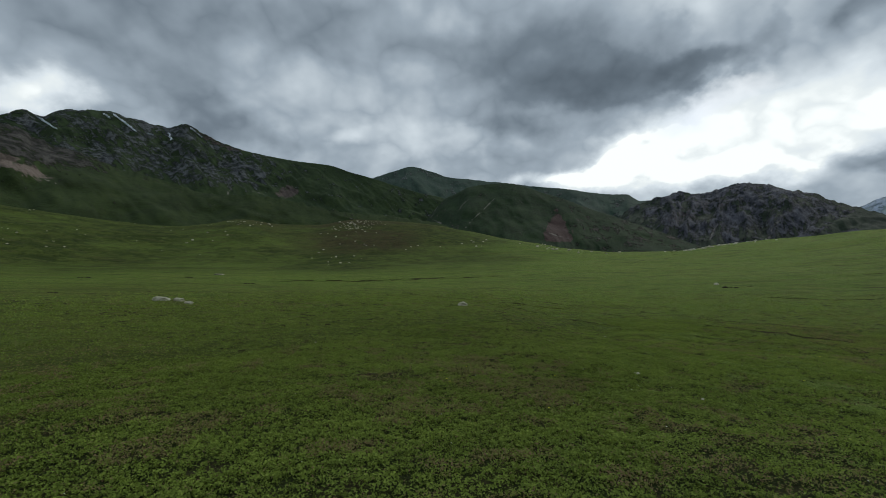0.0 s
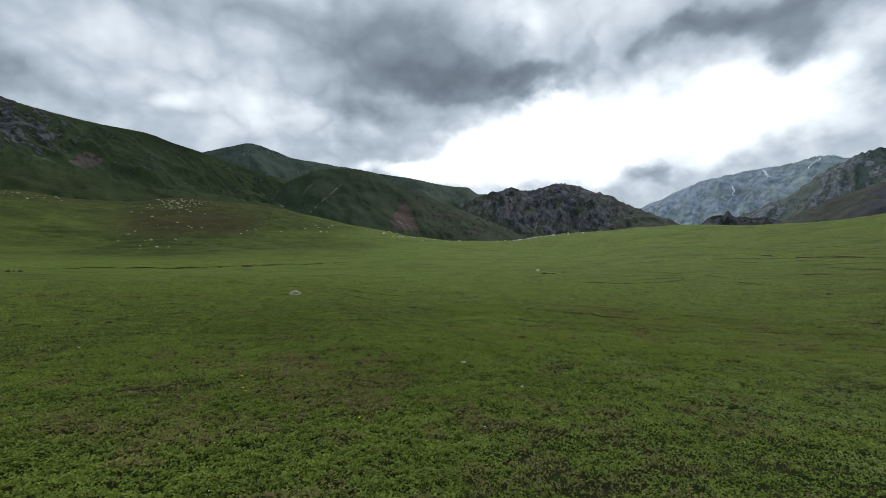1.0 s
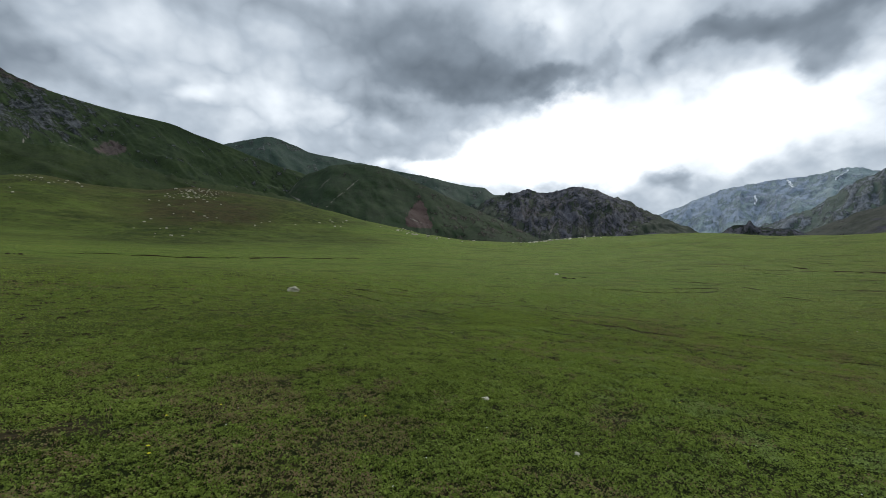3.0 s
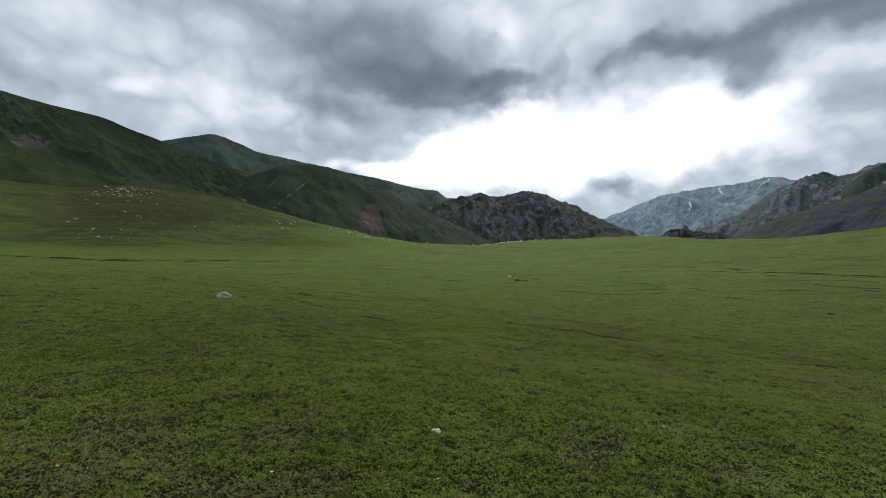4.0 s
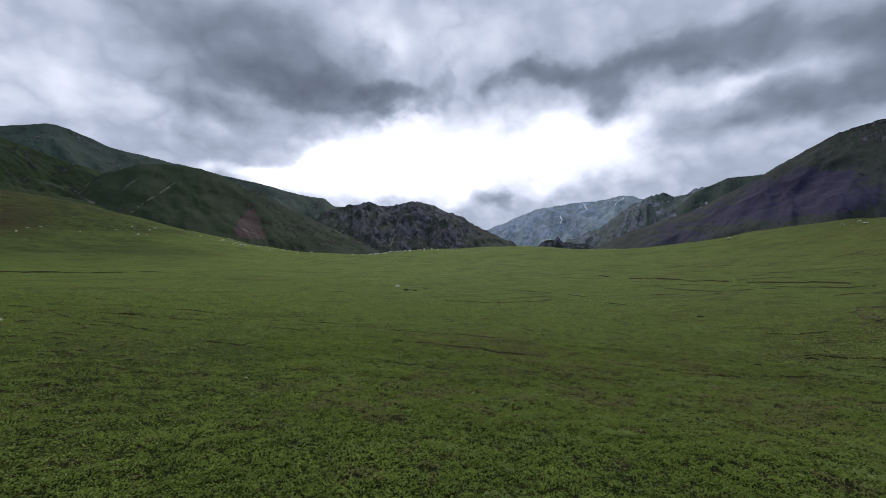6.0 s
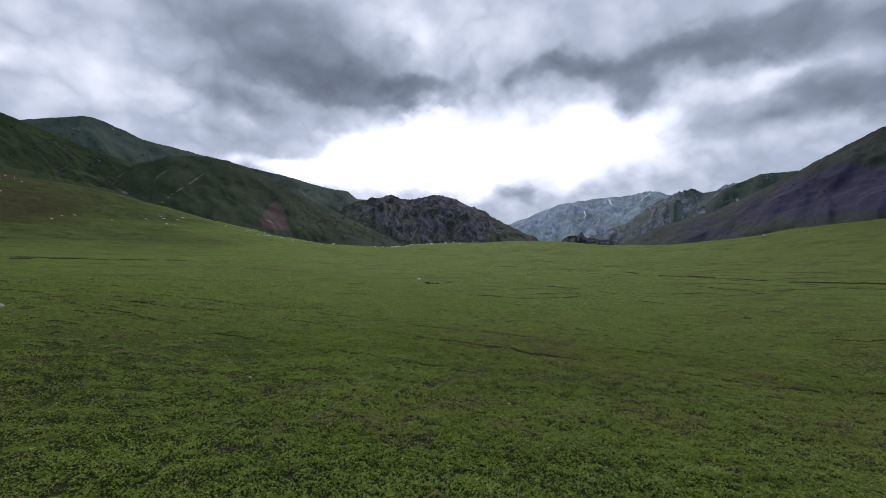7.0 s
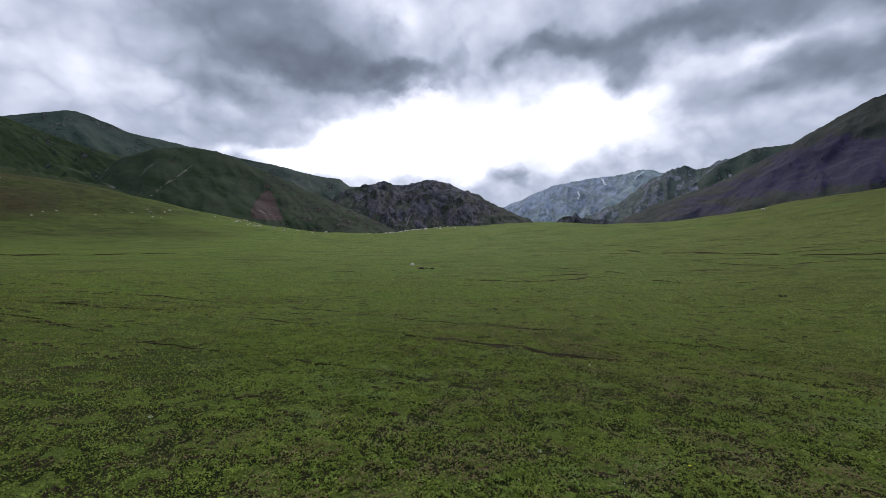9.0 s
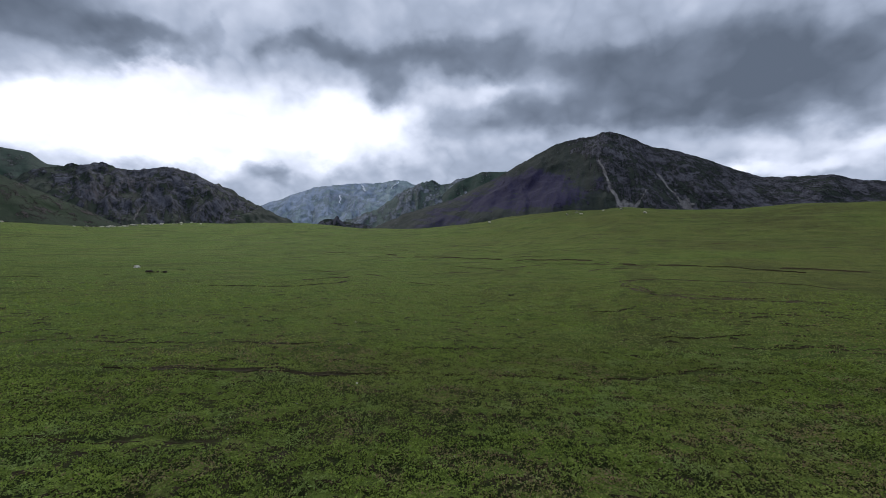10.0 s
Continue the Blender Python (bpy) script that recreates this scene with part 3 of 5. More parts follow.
def blob(A, E, a, e, ra, re, turn=0.0):
    t = radians(turn)
    A, E = A + 0.55 * ra * fbm(A / ra * 1.7, E / re * 1.7, 4, 71, 0.65), E + 0.55 * re * fbm(A / ra * 1.7, E / re * 1.7, 4, 75, 0.65)
    p, q = (A - a) * math.cos(t) + (E - e) * math.sin(t), -(A - a) * math.sin(t) + (E - e) * math.cos(t)
    return np.clip(1.6 - np.hypot(p / ra, q / re) * 1.1, 0, 1)


def streak(A, E, line, width, soft=0.5):
    """1 on a broken line of bearings and elevations, falling to 0 at its sides."""
    best = np.full(A.shape, 1e9)
    wob = 0.08 * fbm(E * 4.0, A * 2.0, 3, 91) + 0.10 * fbm(E * 1.3, A * 0.6, 2, 93)
    for (a0, e0), (a1, e1) in zip(line[:-1], line[1:]):
        da, de = a1 - a0, e1 - e0
        t = np.clip(((A - a0) * da + (E - e0) * de) / (da * da + de * de), 0, 1)
        best = np.minimum(best, np.hypot(A + wob - a0 - t * da, E - e0 - t * de))
    return np.clip(1.3 - best / width, 0, 1) * np.clip(1.0 + 0.4 * fbm(E * 2.6, A * 1.8, 3, 95), 0.62, 1.2)


def paint_left(A, E, V, g, g2):
    crags = blob(A, E, -28.5, 11.0, 4.6, 1.3, 6) + 0.7 * blob(A, E, -24.0, 11.6, 3.0, 1.2)
    rock = 0.15 + step(E, 9.4, 11.4) * (1 - step(A, -25, -16)) * 0.32 + 0.15 * g2 + 0.20 * fbm(A * 0.9, E * 1.6, 4, 81) + 0.10 * np.clip(crags, 0, 1)
    red = 0.85 * blob(A, E, -19.8, 10.0, 1.5, 0.7, 10) + 0.7 * blob(A, E, -27.2, 14.8, 2.4, 0.30, -22)
    pale = 0.8 * streak(A, E, [(-25.7, 10.4), (-25.8, 9.8), (-26.0, 9.1)], 0.10) + 0.6 * streak(A, E, [(-23.9, 9.9), (-22.2, 9.55), (-20.0, 9.35), (-18.7, 9.4)], 0.09)
    return rock, red, pale + 0.5 * streak(A, E, [(-8.6, 10.2), (-6.7, 9.4), (-4.6, 8.5)], 0.07)


def paint_spur(A, E, V, g, g2):
    return 0.06 + 0.62 * step(E, 9.0, 11.0) * (1 - step(A, -40, -35)) + 0.14 * fbm(A * 1.2, E * 2.0, 4, 84), 0.95 * blob(A, E, -44.4, 9.6, 2.3, 0.65, -20), 0.7 * streak(A, E, [(-43.5, 9.4), (-42.4, 8.7), (-41.4, 8.4)], 0.10)


def paint_green(A, E, V, g, g2):
    return 0.20 + 0.25 * g2 + 0.2 * fbm(A * 0.9, E * 1.6, 4, 83), 0 * A, 0 * A


def paint_hill(A, E, V, g, g2):
    rock = 0.08 + 0.15 * g2 + 0.15 * fbm(A * 0.8, E * 1.3, 4, 82) + 0.22 * step(A, 11, 20)
    pale = 0.68 * streak(A, E, [(6.5, 10.4), (5.6, 9.5), (4.7, 8.65), (3.5, 7.6), (2.7, 6.6)], 0.13) + 0.45 * streak(A, E, [(3.6, 10.6), (2.4, 9.6), (1.6, 8.4)], 0.2) + 0.6 * streak(A, E, [(13.3, 6.0), (14.4, 5.6), (15.6, 5.3)], 0.13)
    pale = pale + 0.8 * streak(A, E, [(-2.0, 8.1), (-1.4, 7.5), (-0.4, 7.1)], 0.14) + 0.5 * streak(A, E, [(-1.0, 9.2), (-1.2, 8.6), (-1.5, 8.0)], 0.2)
    t = np.clip((9.1 - E) / 4.0, 0, 1) + 0.10 * fbm(A * 1.6, E * 1.6, 4, 86, 0.6)
    edge = np.minimum(A - 14.0 + 2.0 * np.minimum(t, 0.75), 14.3 + 2.0 * t - A) + 0.35 * fbm(A * 2.1, E * 1.4, 4, 87, 0.65)
    red = np.clip(edge / 0.5 + 0.35, 0, 1) * step(9.2 - E, 0, 0.3) * step(E, 4.6, 5.2)   # a scar that widens downwards
    return rock, 1.0 * red + 0.4 * blob(A, E, 17.5, 7.4, 0.9, 0.5, -30), pale


def paint_rock(A, E, V, g, g2):
    pale = 0.7 * streak(A, E, [(31.5, 6.7), (31.2, 6.2), (30.8, 5.0)], 0.13) + 0.7 * streak(A, E, [(36.8, 6.7), (36.4, 6.0), (35.9, 4.9)], 0.16)
    low = step(V, 0.45, 0.9) * (0.3 + 0.5 * step(A, 36, 42)) + 0.35 * (1 - step(A, 20, 27))
    return 0.56 + 0.6 * g2 - 0.6 * blob(A, E, 44, 6.2, 3.5, 1.0) - low, 0.45 * blob(A, E, 29, 8.0, 3, 0.8, 30), pale


def paint_far(A, E, V, g, g2):
    return 0.55 + 0.5 * g2 - 0.2 * step(V, 0.3, 0.7) - 0.3 * step(A, 55, 62), 0.45 * blob(A, E, 53, 9.0, 3.0, 1.0), 0.2 * step(g, 0.18, 0.3) * step(E, 8.5, 10.5)


def paint_mid(A, E, V, g, g2):
    return 0.48 + 0.9 * g2 + 0.3 * g, 0 * A, 0 * A


def paint_big(A, E, V, g, g2):
    rock = 0.14 + 0.5 * g2 + 0.40 * step(A + 0.8 * (E - 12), 81, 87) - 0.2 * blob(A, E, 79, 13.5, 3.5, 2.0)
    pale = 0.9 * streak(A, E, [(84.2, 14.2), (84.7, 13.0), (85.4, 11.0), (86.7, 8.6)], 0.2) + 0.7 * streak(A, E, [(89.4, 10.4), (89.0, 9.6), (88.1, 8.4)], 0.14)
    pale = pale + 0.75 * streak(A, E, [(90.6, 12.2), (91.5, 11.0), (93.5, 8.2)], 0.15) + 0.5 * streak(A, E, [(82.9, 16.2), (84.2, 15.2), (85.4, 14.2)], 0.12) + 0.35 * streak(A, E, [(71.4, 10.0), (68.6, 8.6), (64.0, 6.0)], 0.2)
    pale = pale + 0.8 * blob(A, E, 86.9, 8.6, 0.8, 0.8, -40) + 0.7 * blob(A, E, 93.6, 8.5, 1.0, 0.7, -40) + 0.4 * blob(A, E, 88.3, 8.7, 0.7, 0.6)
    purple = blob(A, E, 77, 10.6, 7.0, 2.4, -6) + 0.8 * blob(A, E, 67, 8.0, 7.5, 1.5, 20)
    return rock, 0.8 * purple, pale


# left range: a slight blue in grass and rock paints in the haze
M_LEFT = mountain_material("left_range_ground", (0.020, 0.031, 0.012), (0.026, 0.039, 0.014), (0.026, 0.030, 0.032), (0.094, 0.098, 0.098), (0.085, 0.064, 0.057), (0.20, 0.18, 0.16), 1.4, 0.9, 0.35)
M_SPUR = mountain_material("spur_ground", (0.019, 0.028, 0.009), (0.025, 0.036, 0.011), (0.028, 0.027, 0.023), (0.084, 0.076, 0.066), (0.140, 0.108, 0.090), (0.25, 0.22, 0.19), 1.6, 0.8, 0.3)
M_GREEN = mountain_material("green_range_ground", (0.019, 0.034, 0.025), (0.025, 0.041, 0.029), (0.038, 0.044, 0.044), (0.082, 0.088, 0.086), (0.15, 0.12, 0.10), (0.2, 0.19, 0.17), 0.6, 0.6, 0.5)
M_HILL = mountain_material("hill_ground", (0.013, 0.023, 0.010), (0.018, 0.030, 0.012), (0.032, 0.028, 0.023), (0.058, 0.050, 0.043), (0.056, 0.036, 0.032), (0.15, 0.137, 0.115), 1.3, 0.7, 0.4)
M_CRAG = mountain_material("crag_ground", (0.020, 0.027, 0.019), (0.026, 0.034, 0.022), (0.025, 0.027, 0.034), (0.066, 0.067, 0.078), (0.066, 0.052, 0.050), (0.15, 0.137, 0.132), 1.0, 0.42, 0.3)
# far range: pale blue-grey base colours have the distance haze mixed in
M_FAR = mountain_material("far_range_hazed_ground", (0.150, 0.195, 0.200), (0.165, 0.210, 0.215), (0.158, 0.196, 0.248), (0.196, 0.236, 0.290), (0.19, 0.205, 0.25), (0.24, 0.27, 0.31), 0.4, 0.17, 0.4)
# blue-grey grass and rock of the mid ridge carry haze in the colour
M_MID = mountain_material("mid_range_hazed_ground", (0.048, 0.068, 0.058), (0.062, 0.083, 0.068), (0.066, 0.078, 0.094), (0.145, 0.160, 0.180), (0.2, 0.2, 0.2), (0.25, 0.25, 0.25), 0.7, 0.6, 0.5)
M_BIG = mountain_material("big_mountain_ground", (0.019, 0.024, 0.019), (0.026, 0.031, 0.023), (0.027, 0.027, 0.033), (0.082, 0.079, 0.088), (0.027, 0.023, 0.049), (0.20, 0.185, 0.175), 1.0, 0.7, 0.55)

mountain("mountain_left", "dark rocky mountain with green slopes and thin snow streaks",
         [(-70, 12.5, 1500), (-52, 13.2, 1500), (-45.5, 13.85, 1500), (-44.1, 14.7, 1500), (-42.6, 14.45, 1500), (-41.7, 15.2, 1500), (-39.8, 15.75, 1500), (-37.7, 16.1, 1500), (-35.3, 15.85, 1500),
          (-32.2, 15.6, 1480), (-30.6, 16.25, 1450), (-28.9, 15.6, 1420), (-25.9, 14.55, 1350), (-22.2, 14.05, 1280), (-19, 13.8, 1220), (-14.9, 13.65, 1150), (-12.1, 13.0, 1100),
          (-9.3, 12.4, 1050), (-5.8, 11.5, 1010), (-3.2, 10.85, 990), (-0.6, 10.4, 970), (1.2, 9.7, 950), (4, 7.0, 920)], (700, 0), M_LEFT, paint_left, 0.10, 0.07, 11.0, 130, 1.12, 3, 0.10, 0.004, -0.9, 0.05, None, (-29, -22))
mountain("mountain_spur", "nearer spur of brown crags above green slopes",
         [(-70, 14.5, 650), (-52, 13.9, 650), (-45.5, 13.2, 640), (-43.9, 12.8, 640), (-43.1, 12.3, 640), (-39.3, 11.5, 620), (-36, 10.6, 600), (-31.9, 9.9, 570), (-28, 9.0, 540), (-25, 9.15, 520), (-23.3, 9.3, 510), (-19.8, 9.05, 500), (-16.4, 8.5, 490), (-12.2, 8.0, 480), (-8.3, 7.9, 480), (-3.4, 7.5, 480), (-0.9, 7.1, 480), (3, 5.6, 470)],
         (350, 4), M_SPUR, paint_spur, 0.16, 0.035, 8.0, 80, 1.0, 11, 0.0, 0.0, -1.2)
mountain("mountain_green_peak", "distant green peak with a grassy ridge",
         [(-16, 9.5, 3000), (-12, 11.3, 3000), (-8.7, 12.7, 3000), (-6.4, 13.5, 3000), (-4.4, 14.1, 3000), (-2.1, 13.65, 3000), (0.1, 13.0, 3000), (3.1, 12.7, 3000), (6, 12.4, 3000), (9, 12.05, 3000), (12, 11, 3000)],
         (1500, 0), M_GREEN, paint_green, 0.05, 0.08, 6.0, 60, 1.0, 17)
mountain("mountain_green_ridge", "long green ridge descending towards the valley",
         [(2, 11.4, 2000), (8.1, 12.15, 2000), (11, 11.8, 2000), (15, 11.4, 2000), (18.2, 10.85, 2000), (20.5, 10.55, 2000), (22.2, 10.45, 2000), (23.7, 9.65, 2000), (26, 9.55, 2000), (31, 8.6, 2000)],
         (1100, 0), M_GREEN, paint_green, 0.05, 0.07, 6.0, 60, 1.0, 23)
mountain("mountain_hill", "dark green hill with a reddish rock scar and eroded paths",
         [(-4, 5.0, 800), (-1.7, 8.2, 800), (0.2, 10.3, 800), (1.6, 10.95, 800), (3.1, 11.75, 800), (4.5, 11.95, 800), (6.9, 12.22, 800), (8.5, 12.15, 800), (10.2, 11.75, 800), (13.1, 10.75, 790), (15.1, 10.15, 780),
          (18.1, 8.9, 760), (21.7, 7.6, 740), (23.4, 6.9, 720), (26.5, 5.7, 700), (29, 4.6, 680), (33, 3.0, 660)], (460, 0), M_HILL, paint_hill, 0.04, 0.06, 9.0, 100, 1.05, 29)
mountain("mountain_crag", "dark rugged rocky hill closing the valley",
         [(20, 6.5, 1350), (22, 8.3, 1350), (24.2, 9.5, 1350), (26.3, 10.0, 1350), (27.9, 10.35, 1350), (29.9, 10.05, 1350), (31.6, 10.4, 1350), (33.7, 10.9, 1350), (35.7, 10.55, 1350), (37.9, 9.75, 1350),
          (39.7, 9.2, 1350), (41, 8.5, 1350), (43.3, 7.3, 1350), (44.3, 6.95, 1350), (46.5, 6.0, 1350), (50, 4.5, 1350)], (780, -5), M_CRAG, paint_rock, 0.16, 0.13, 5.0, 100, 0.95, 37, 0.4, 0.016, 0.2, 0.06)
mountain("mountain_far", "distant rocky range with snow gullies, haze painted into its grey-blue",
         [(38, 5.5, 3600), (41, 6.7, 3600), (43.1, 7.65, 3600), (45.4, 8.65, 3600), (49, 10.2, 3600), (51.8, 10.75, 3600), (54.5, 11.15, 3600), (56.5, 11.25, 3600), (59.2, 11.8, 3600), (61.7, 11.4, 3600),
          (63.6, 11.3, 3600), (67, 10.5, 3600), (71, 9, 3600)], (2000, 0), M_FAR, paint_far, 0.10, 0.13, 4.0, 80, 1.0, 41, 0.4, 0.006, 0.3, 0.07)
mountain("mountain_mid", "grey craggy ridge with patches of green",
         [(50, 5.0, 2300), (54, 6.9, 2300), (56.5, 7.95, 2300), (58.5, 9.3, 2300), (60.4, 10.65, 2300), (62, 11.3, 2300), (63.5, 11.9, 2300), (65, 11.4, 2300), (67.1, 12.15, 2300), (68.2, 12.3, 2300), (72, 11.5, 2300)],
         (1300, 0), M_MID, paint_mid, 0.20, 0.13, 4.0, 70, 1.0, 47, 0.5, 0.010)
mountain("mountain_green_shoulder", "rounded green shoulder behind the big mountain",
         [(64, 9.0, 2100), (66.5, 11.4, 2100), (68.2, 12.3, 2100), (70.7, 13.1, 2100), (73.1, 13.1, 2100), (78, 12.0, 2100)], (1300, 0), M_GREEN, paint_green, 0.05, 0.08, 4.0, 50, 1.0, 53)
mountain("mountain_big", "big dark mountain with purple scree and pale gullies",
         [(50, 3.5, 1750), (54, 4.8, 1720), (55.8, 5.5, 1700), (61, 7.85, 1660), (67, 9.9, 1620), (70, 11.45, 1600), (73, 12.95, 1580), (76.2, 14.75, 1550), (79.6, 16.3, 1520), (81.8, 16.75, 1500), (83, 16.85, 1500),
          (85.2, 17.3, 1500), (87.5, 16.6, 1500), (89.9, 15.4, 1500), (92.8, 14.45, 1480), (95.3, 13.5, 1460), (98.2, 12.0, 1440), (100.7, 11.0, 1420), (103, 10.7, 1400), (105.9, 10.65, 1400), (107.7, 10.0, 1400),
          (110, 9.5, 1400), (118, 9.0, 1400), (132, 8.0, 1400)], (850, -20), M_BIG, paint_big, 0.09, 0.05, 8.0, 130, 1.0, 59, 0.30, 0.004, -0.5, 0.03, (85, 1.6))
mountain("mountain_outcrop", "small dark rock outcrop standing in the valley",
         [(48, 4.6, 800), (49.4, 5.8, 800), (50.2, 6.35, 800), (50.8, 6.5, 800), (51.3, 6.5, 800), (51.7, 6.95, 800), (52.1, 6.5, 800), (52.6, 6.25, 800), (53.7, 6.2, 800), (55, 6.0, 800), (58, 5.0, 800)],
         (680, 20), M_CRAG, paint_rock, 0.12, 0.16, 1.5, 40, 0.8, 61, 0.4, 0.01)


# ---- grass and leaves ----
LEAF = leaf_material("meadow_leaf", (0.060, 0.091, 0.009), (0.292, 0.374, 0.064), (0.225, 0.300, 0.125), (0.190, 0.132, 0.070))
BARE = [(4.95, 12.8, 0.24), (5.28, 12.85, 0.22), (6.15, 13.6, 0.25), (13.2, 12.5, 0.22), (8.5, 14.64, 0.24), (8.93, 12.04, 0.25), (5.16, 13.8, 0.22), (5.43, 8.13, 0.26), (-0.7, 8.6, 0.45),
        (-1.45, 8.5, 0.42), (12.96, 10.8, 0.25), (7.0, 12.1, 0.22), (1.25, 7.5, 0.16), (3.05, 14.1, 0.2), (10.3, 14.3, 0.2), (7.9, 9.3, 0.2), (9.6, 11.0, 0.22), (11.4, 10.4, 0.2)]


RUT = [(-3.6, 34.9), (1.3, 29.2), (4.5, 26.4), (6.6, 26.0), (8.2, 24.4), (9.9, 21.5), (11.2, 19.7), (12.4, 17.4), (13.1, 16.0), (14.0, 14.6), (14.7, 12.9), (15.7, 11.1), (16.8, 9.0)]
RUT_2 = [(-1.5, 36.4), (3.0, 30.7), (7.0, 28.9), (10.9, 24.9), (13.4, 20.6), (15.4, 16.5), (17.6, 12.7), (18.8, 8.4), (19.4, 5.4)]
RUT_3 = [(1.6, 26.6), (4.8, 22.7), (8.3, 18.5), (9.6, 16.3), (10.6, 14.3)]
LOOP = [(28.2, 3.9), (27.9, 5.7), (27.9, 7.5), (28.4, 8.7), (29.6, 9.9), (31.1, 11.1), (33.4, 12.0), (35.7, 12.5), (38.4, 11.9), (39.3, 10.2), (39.0, 7.3), (38.9, 5.0), (36.7, 2.8), (34.7, 1.4)]
HOOK = [(23.1, 13.0), (23.9, 12.0), (24.7, 11.5), (25.8, 11.1), (27.2, 11.3)]


def off_line(x, y, line):
    best = np.full(x.shape, 1e9)
    for (x0, y0), (x1, y1) in zip(line[:-1], line[1:]):
        dx, dy = x1 - x0, y1 - y0
        t = np.clip(((x - x0) * dx + (y - y0) * dy) / (dx * dx + dy * dy), 0, 1)
        best = np.minimum(best, np.hypot(x - x0 - t * dx, y - y0 - t * dy))
    return best


def build_grass(count, size, name, label, seed):
    """A close mat of small leaves along the walked line with dark pits between them, thinning out and coarser away from it."""
    rng = np.random.default_rng(seed)
    t = rng.uniform(0, len(LINE) - 1, count)
    k = np.minimum(t.astype(int), len(LINE) - 2)
    p = LINE[k] + (LINE[k + 1] - LINE[k]) * (t - k)[:, None]
    a = np.radians(rng.uniform(-75, 130, count))
    q = rng.random(count)
    near, far, edge = 9.0, 60.0, 0.64
    r = np.where(q < edge, 0.3 + (near - 0.3) * (q / edge) ** 0.75, near * (far / near) ** ((q - edge) / (1 - edge)))
    tail = rng.random(count) < 0.14   # the turf before the line's end
    a, r = np.where(tail, np.radians(rng.uniform(8, 118, count)), a), np.where(tail, rng.uniform(2.8, 12, count), r)
    p = np.where(tail[:, None], LINE[-1] + (p - LINE[-1]) * 0.2, p)
    side = rng.random(count) < 0.12   # the turf beside the start, which the line passes at an angle
    a, r, p = np.where(side, np.radians(rng.uniform(-60, 25, count)), a), np.where(side, rng.uniform(3.2, 11, count), r), np.where(side[:, None], p * 0.12, p)
    x, y = p[:, 0] + r * np.sin(a), p[:, 1] + r * np.cos(a)
    ahead = y > np.maximum(2.2, np.minimum(2.2 + 0.5 * (x - 4.6), 8.6 - 0.36 * (x - 11)))   # the meadow in front of the walk
    x, y = x[ahead], y[ahead]
    r = np.min(np.hypot(x[:, None] - LINE[None, :, 0], y[:, None] - LINE[None, :, 1]), axis=1)
    keep = np.ones(len(x), bool)
    for bx, by, br in BARE:
        d = np.hypot(x - bx, y - by) / br
        keep &= d + 0.6 * fbm(x * 7, y * 7, 2, 77) > 0.75
    keep |= rng.random(len(x)) < 0.3
    worn = fbm(x * 1.1, y * 1.1, 3, 79)
    keep &= off_line(x, y, RUT) > 0.05 + 0.12 * worn
    keep &= off_line(x, y, RUT_2) > 0.03 + 0.12 * worn
    keep &= off_line(x, y, RUT_3) > 0.02 + 0.12 * worn
    keep &= (off_line(x, y, LOOP) > 0.30 + 0.3 * worn) & (off_line(x, y, HOOK) > 0.12 + 0.1 * worn)
    x, y, r = x[keep], y[keep], r[keep]
    n = len(x)
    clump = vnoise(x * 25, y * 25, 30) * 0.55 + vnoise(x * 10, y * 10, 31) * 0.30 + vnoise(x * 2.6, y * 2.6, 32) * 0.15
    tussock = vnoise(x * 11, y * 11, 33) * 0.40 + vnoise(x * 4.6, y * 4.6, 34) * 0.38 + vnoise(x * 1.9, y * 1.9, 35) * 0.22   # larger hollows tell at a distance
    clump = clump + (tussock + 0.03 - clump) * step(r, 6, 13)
    scuff = step(fbm(x / 0.55, y / 0.55, 4, 43, 0.6) + 0.5 * fbm(x / 4.5, y / 4.5, 2, 45), 0.30, 0.85)   # trodden brown spots
    keep = rng.random(n) < np.clip(step(clump - 0.06 * scuff, 0.24, 0.43), 0.04, 1) * (1 - 0.2 * scuff * step(x, -3, 4))
    keep &= rng.random(n) > step(r, 12, 34)
    x, y, r, clump, scuff = x[keep], y[keep], r[keep], clump[keep], scuff[keep]
    n = len(x)
    grow = size * np.maximum(r / 6.0, 1) ** 0.72
    blade = rng.random(n) < 0.16
    ln = np.where(blade, rng.uniform(0.022, 0.045, n), rng.uniform(0.013, 0.027, n)) * grow * (0.75 + 0.5 * clump)
    wd = np.where(blade, ln * 0.13, ln * rng.uniform(0.32, 0.5, n))
    turn = rng.uniform(0, 2 * math.pi, n)
    tilt = np.where(blade, rng.uniform(0.5, 1.35, n), rng.uniform(0.0, 1.0, n))
    z = ground_z(x, y) + np.where(blade, 0.0, rng.uniform(0.3, 1.0, n) * 0.045 * step(clump, 0.25, 0.75) * np.minimum(grow, 1.6))
    dx, dy, dz = np.cos(turn) * np.cos(tilt), np.sin(turn) * np.cos(tilt), np.sin(tilt)
    sx, sy = -np.sin(turn), np.cos(turn)
    roll = rng.uniform(-0.4, 0.4, n)
    p0 = np.stack([x, y, z], -1)
    mid = p0 + np.stack([dx, dy, dz], -1) * (ln * np.where(blade, 0.35, 0.55))[:, None]
    side = np.stack([sx, sy, roll], -1) * wd[:, None]
    tip = p0 + np.stack([dx, dy, dz * np.where(blade, 0.9, 0.75)], -1) * ln[:, None]
    lift = np.stack([0 * x, 0 * x, wd * 0.35], -1)
    v = np.stack([p0, mid + side + lift, tip, mid - side + lift], 1)
    patch = 0.35 * fbm(x / 2.4, y / 2.4, 4, 41) + 0.35 * fbm(x / 9.0, y / 9.0, 3, 42) + 0.30 * fbm(x / 0.5, y / 0.5, 2, 44)
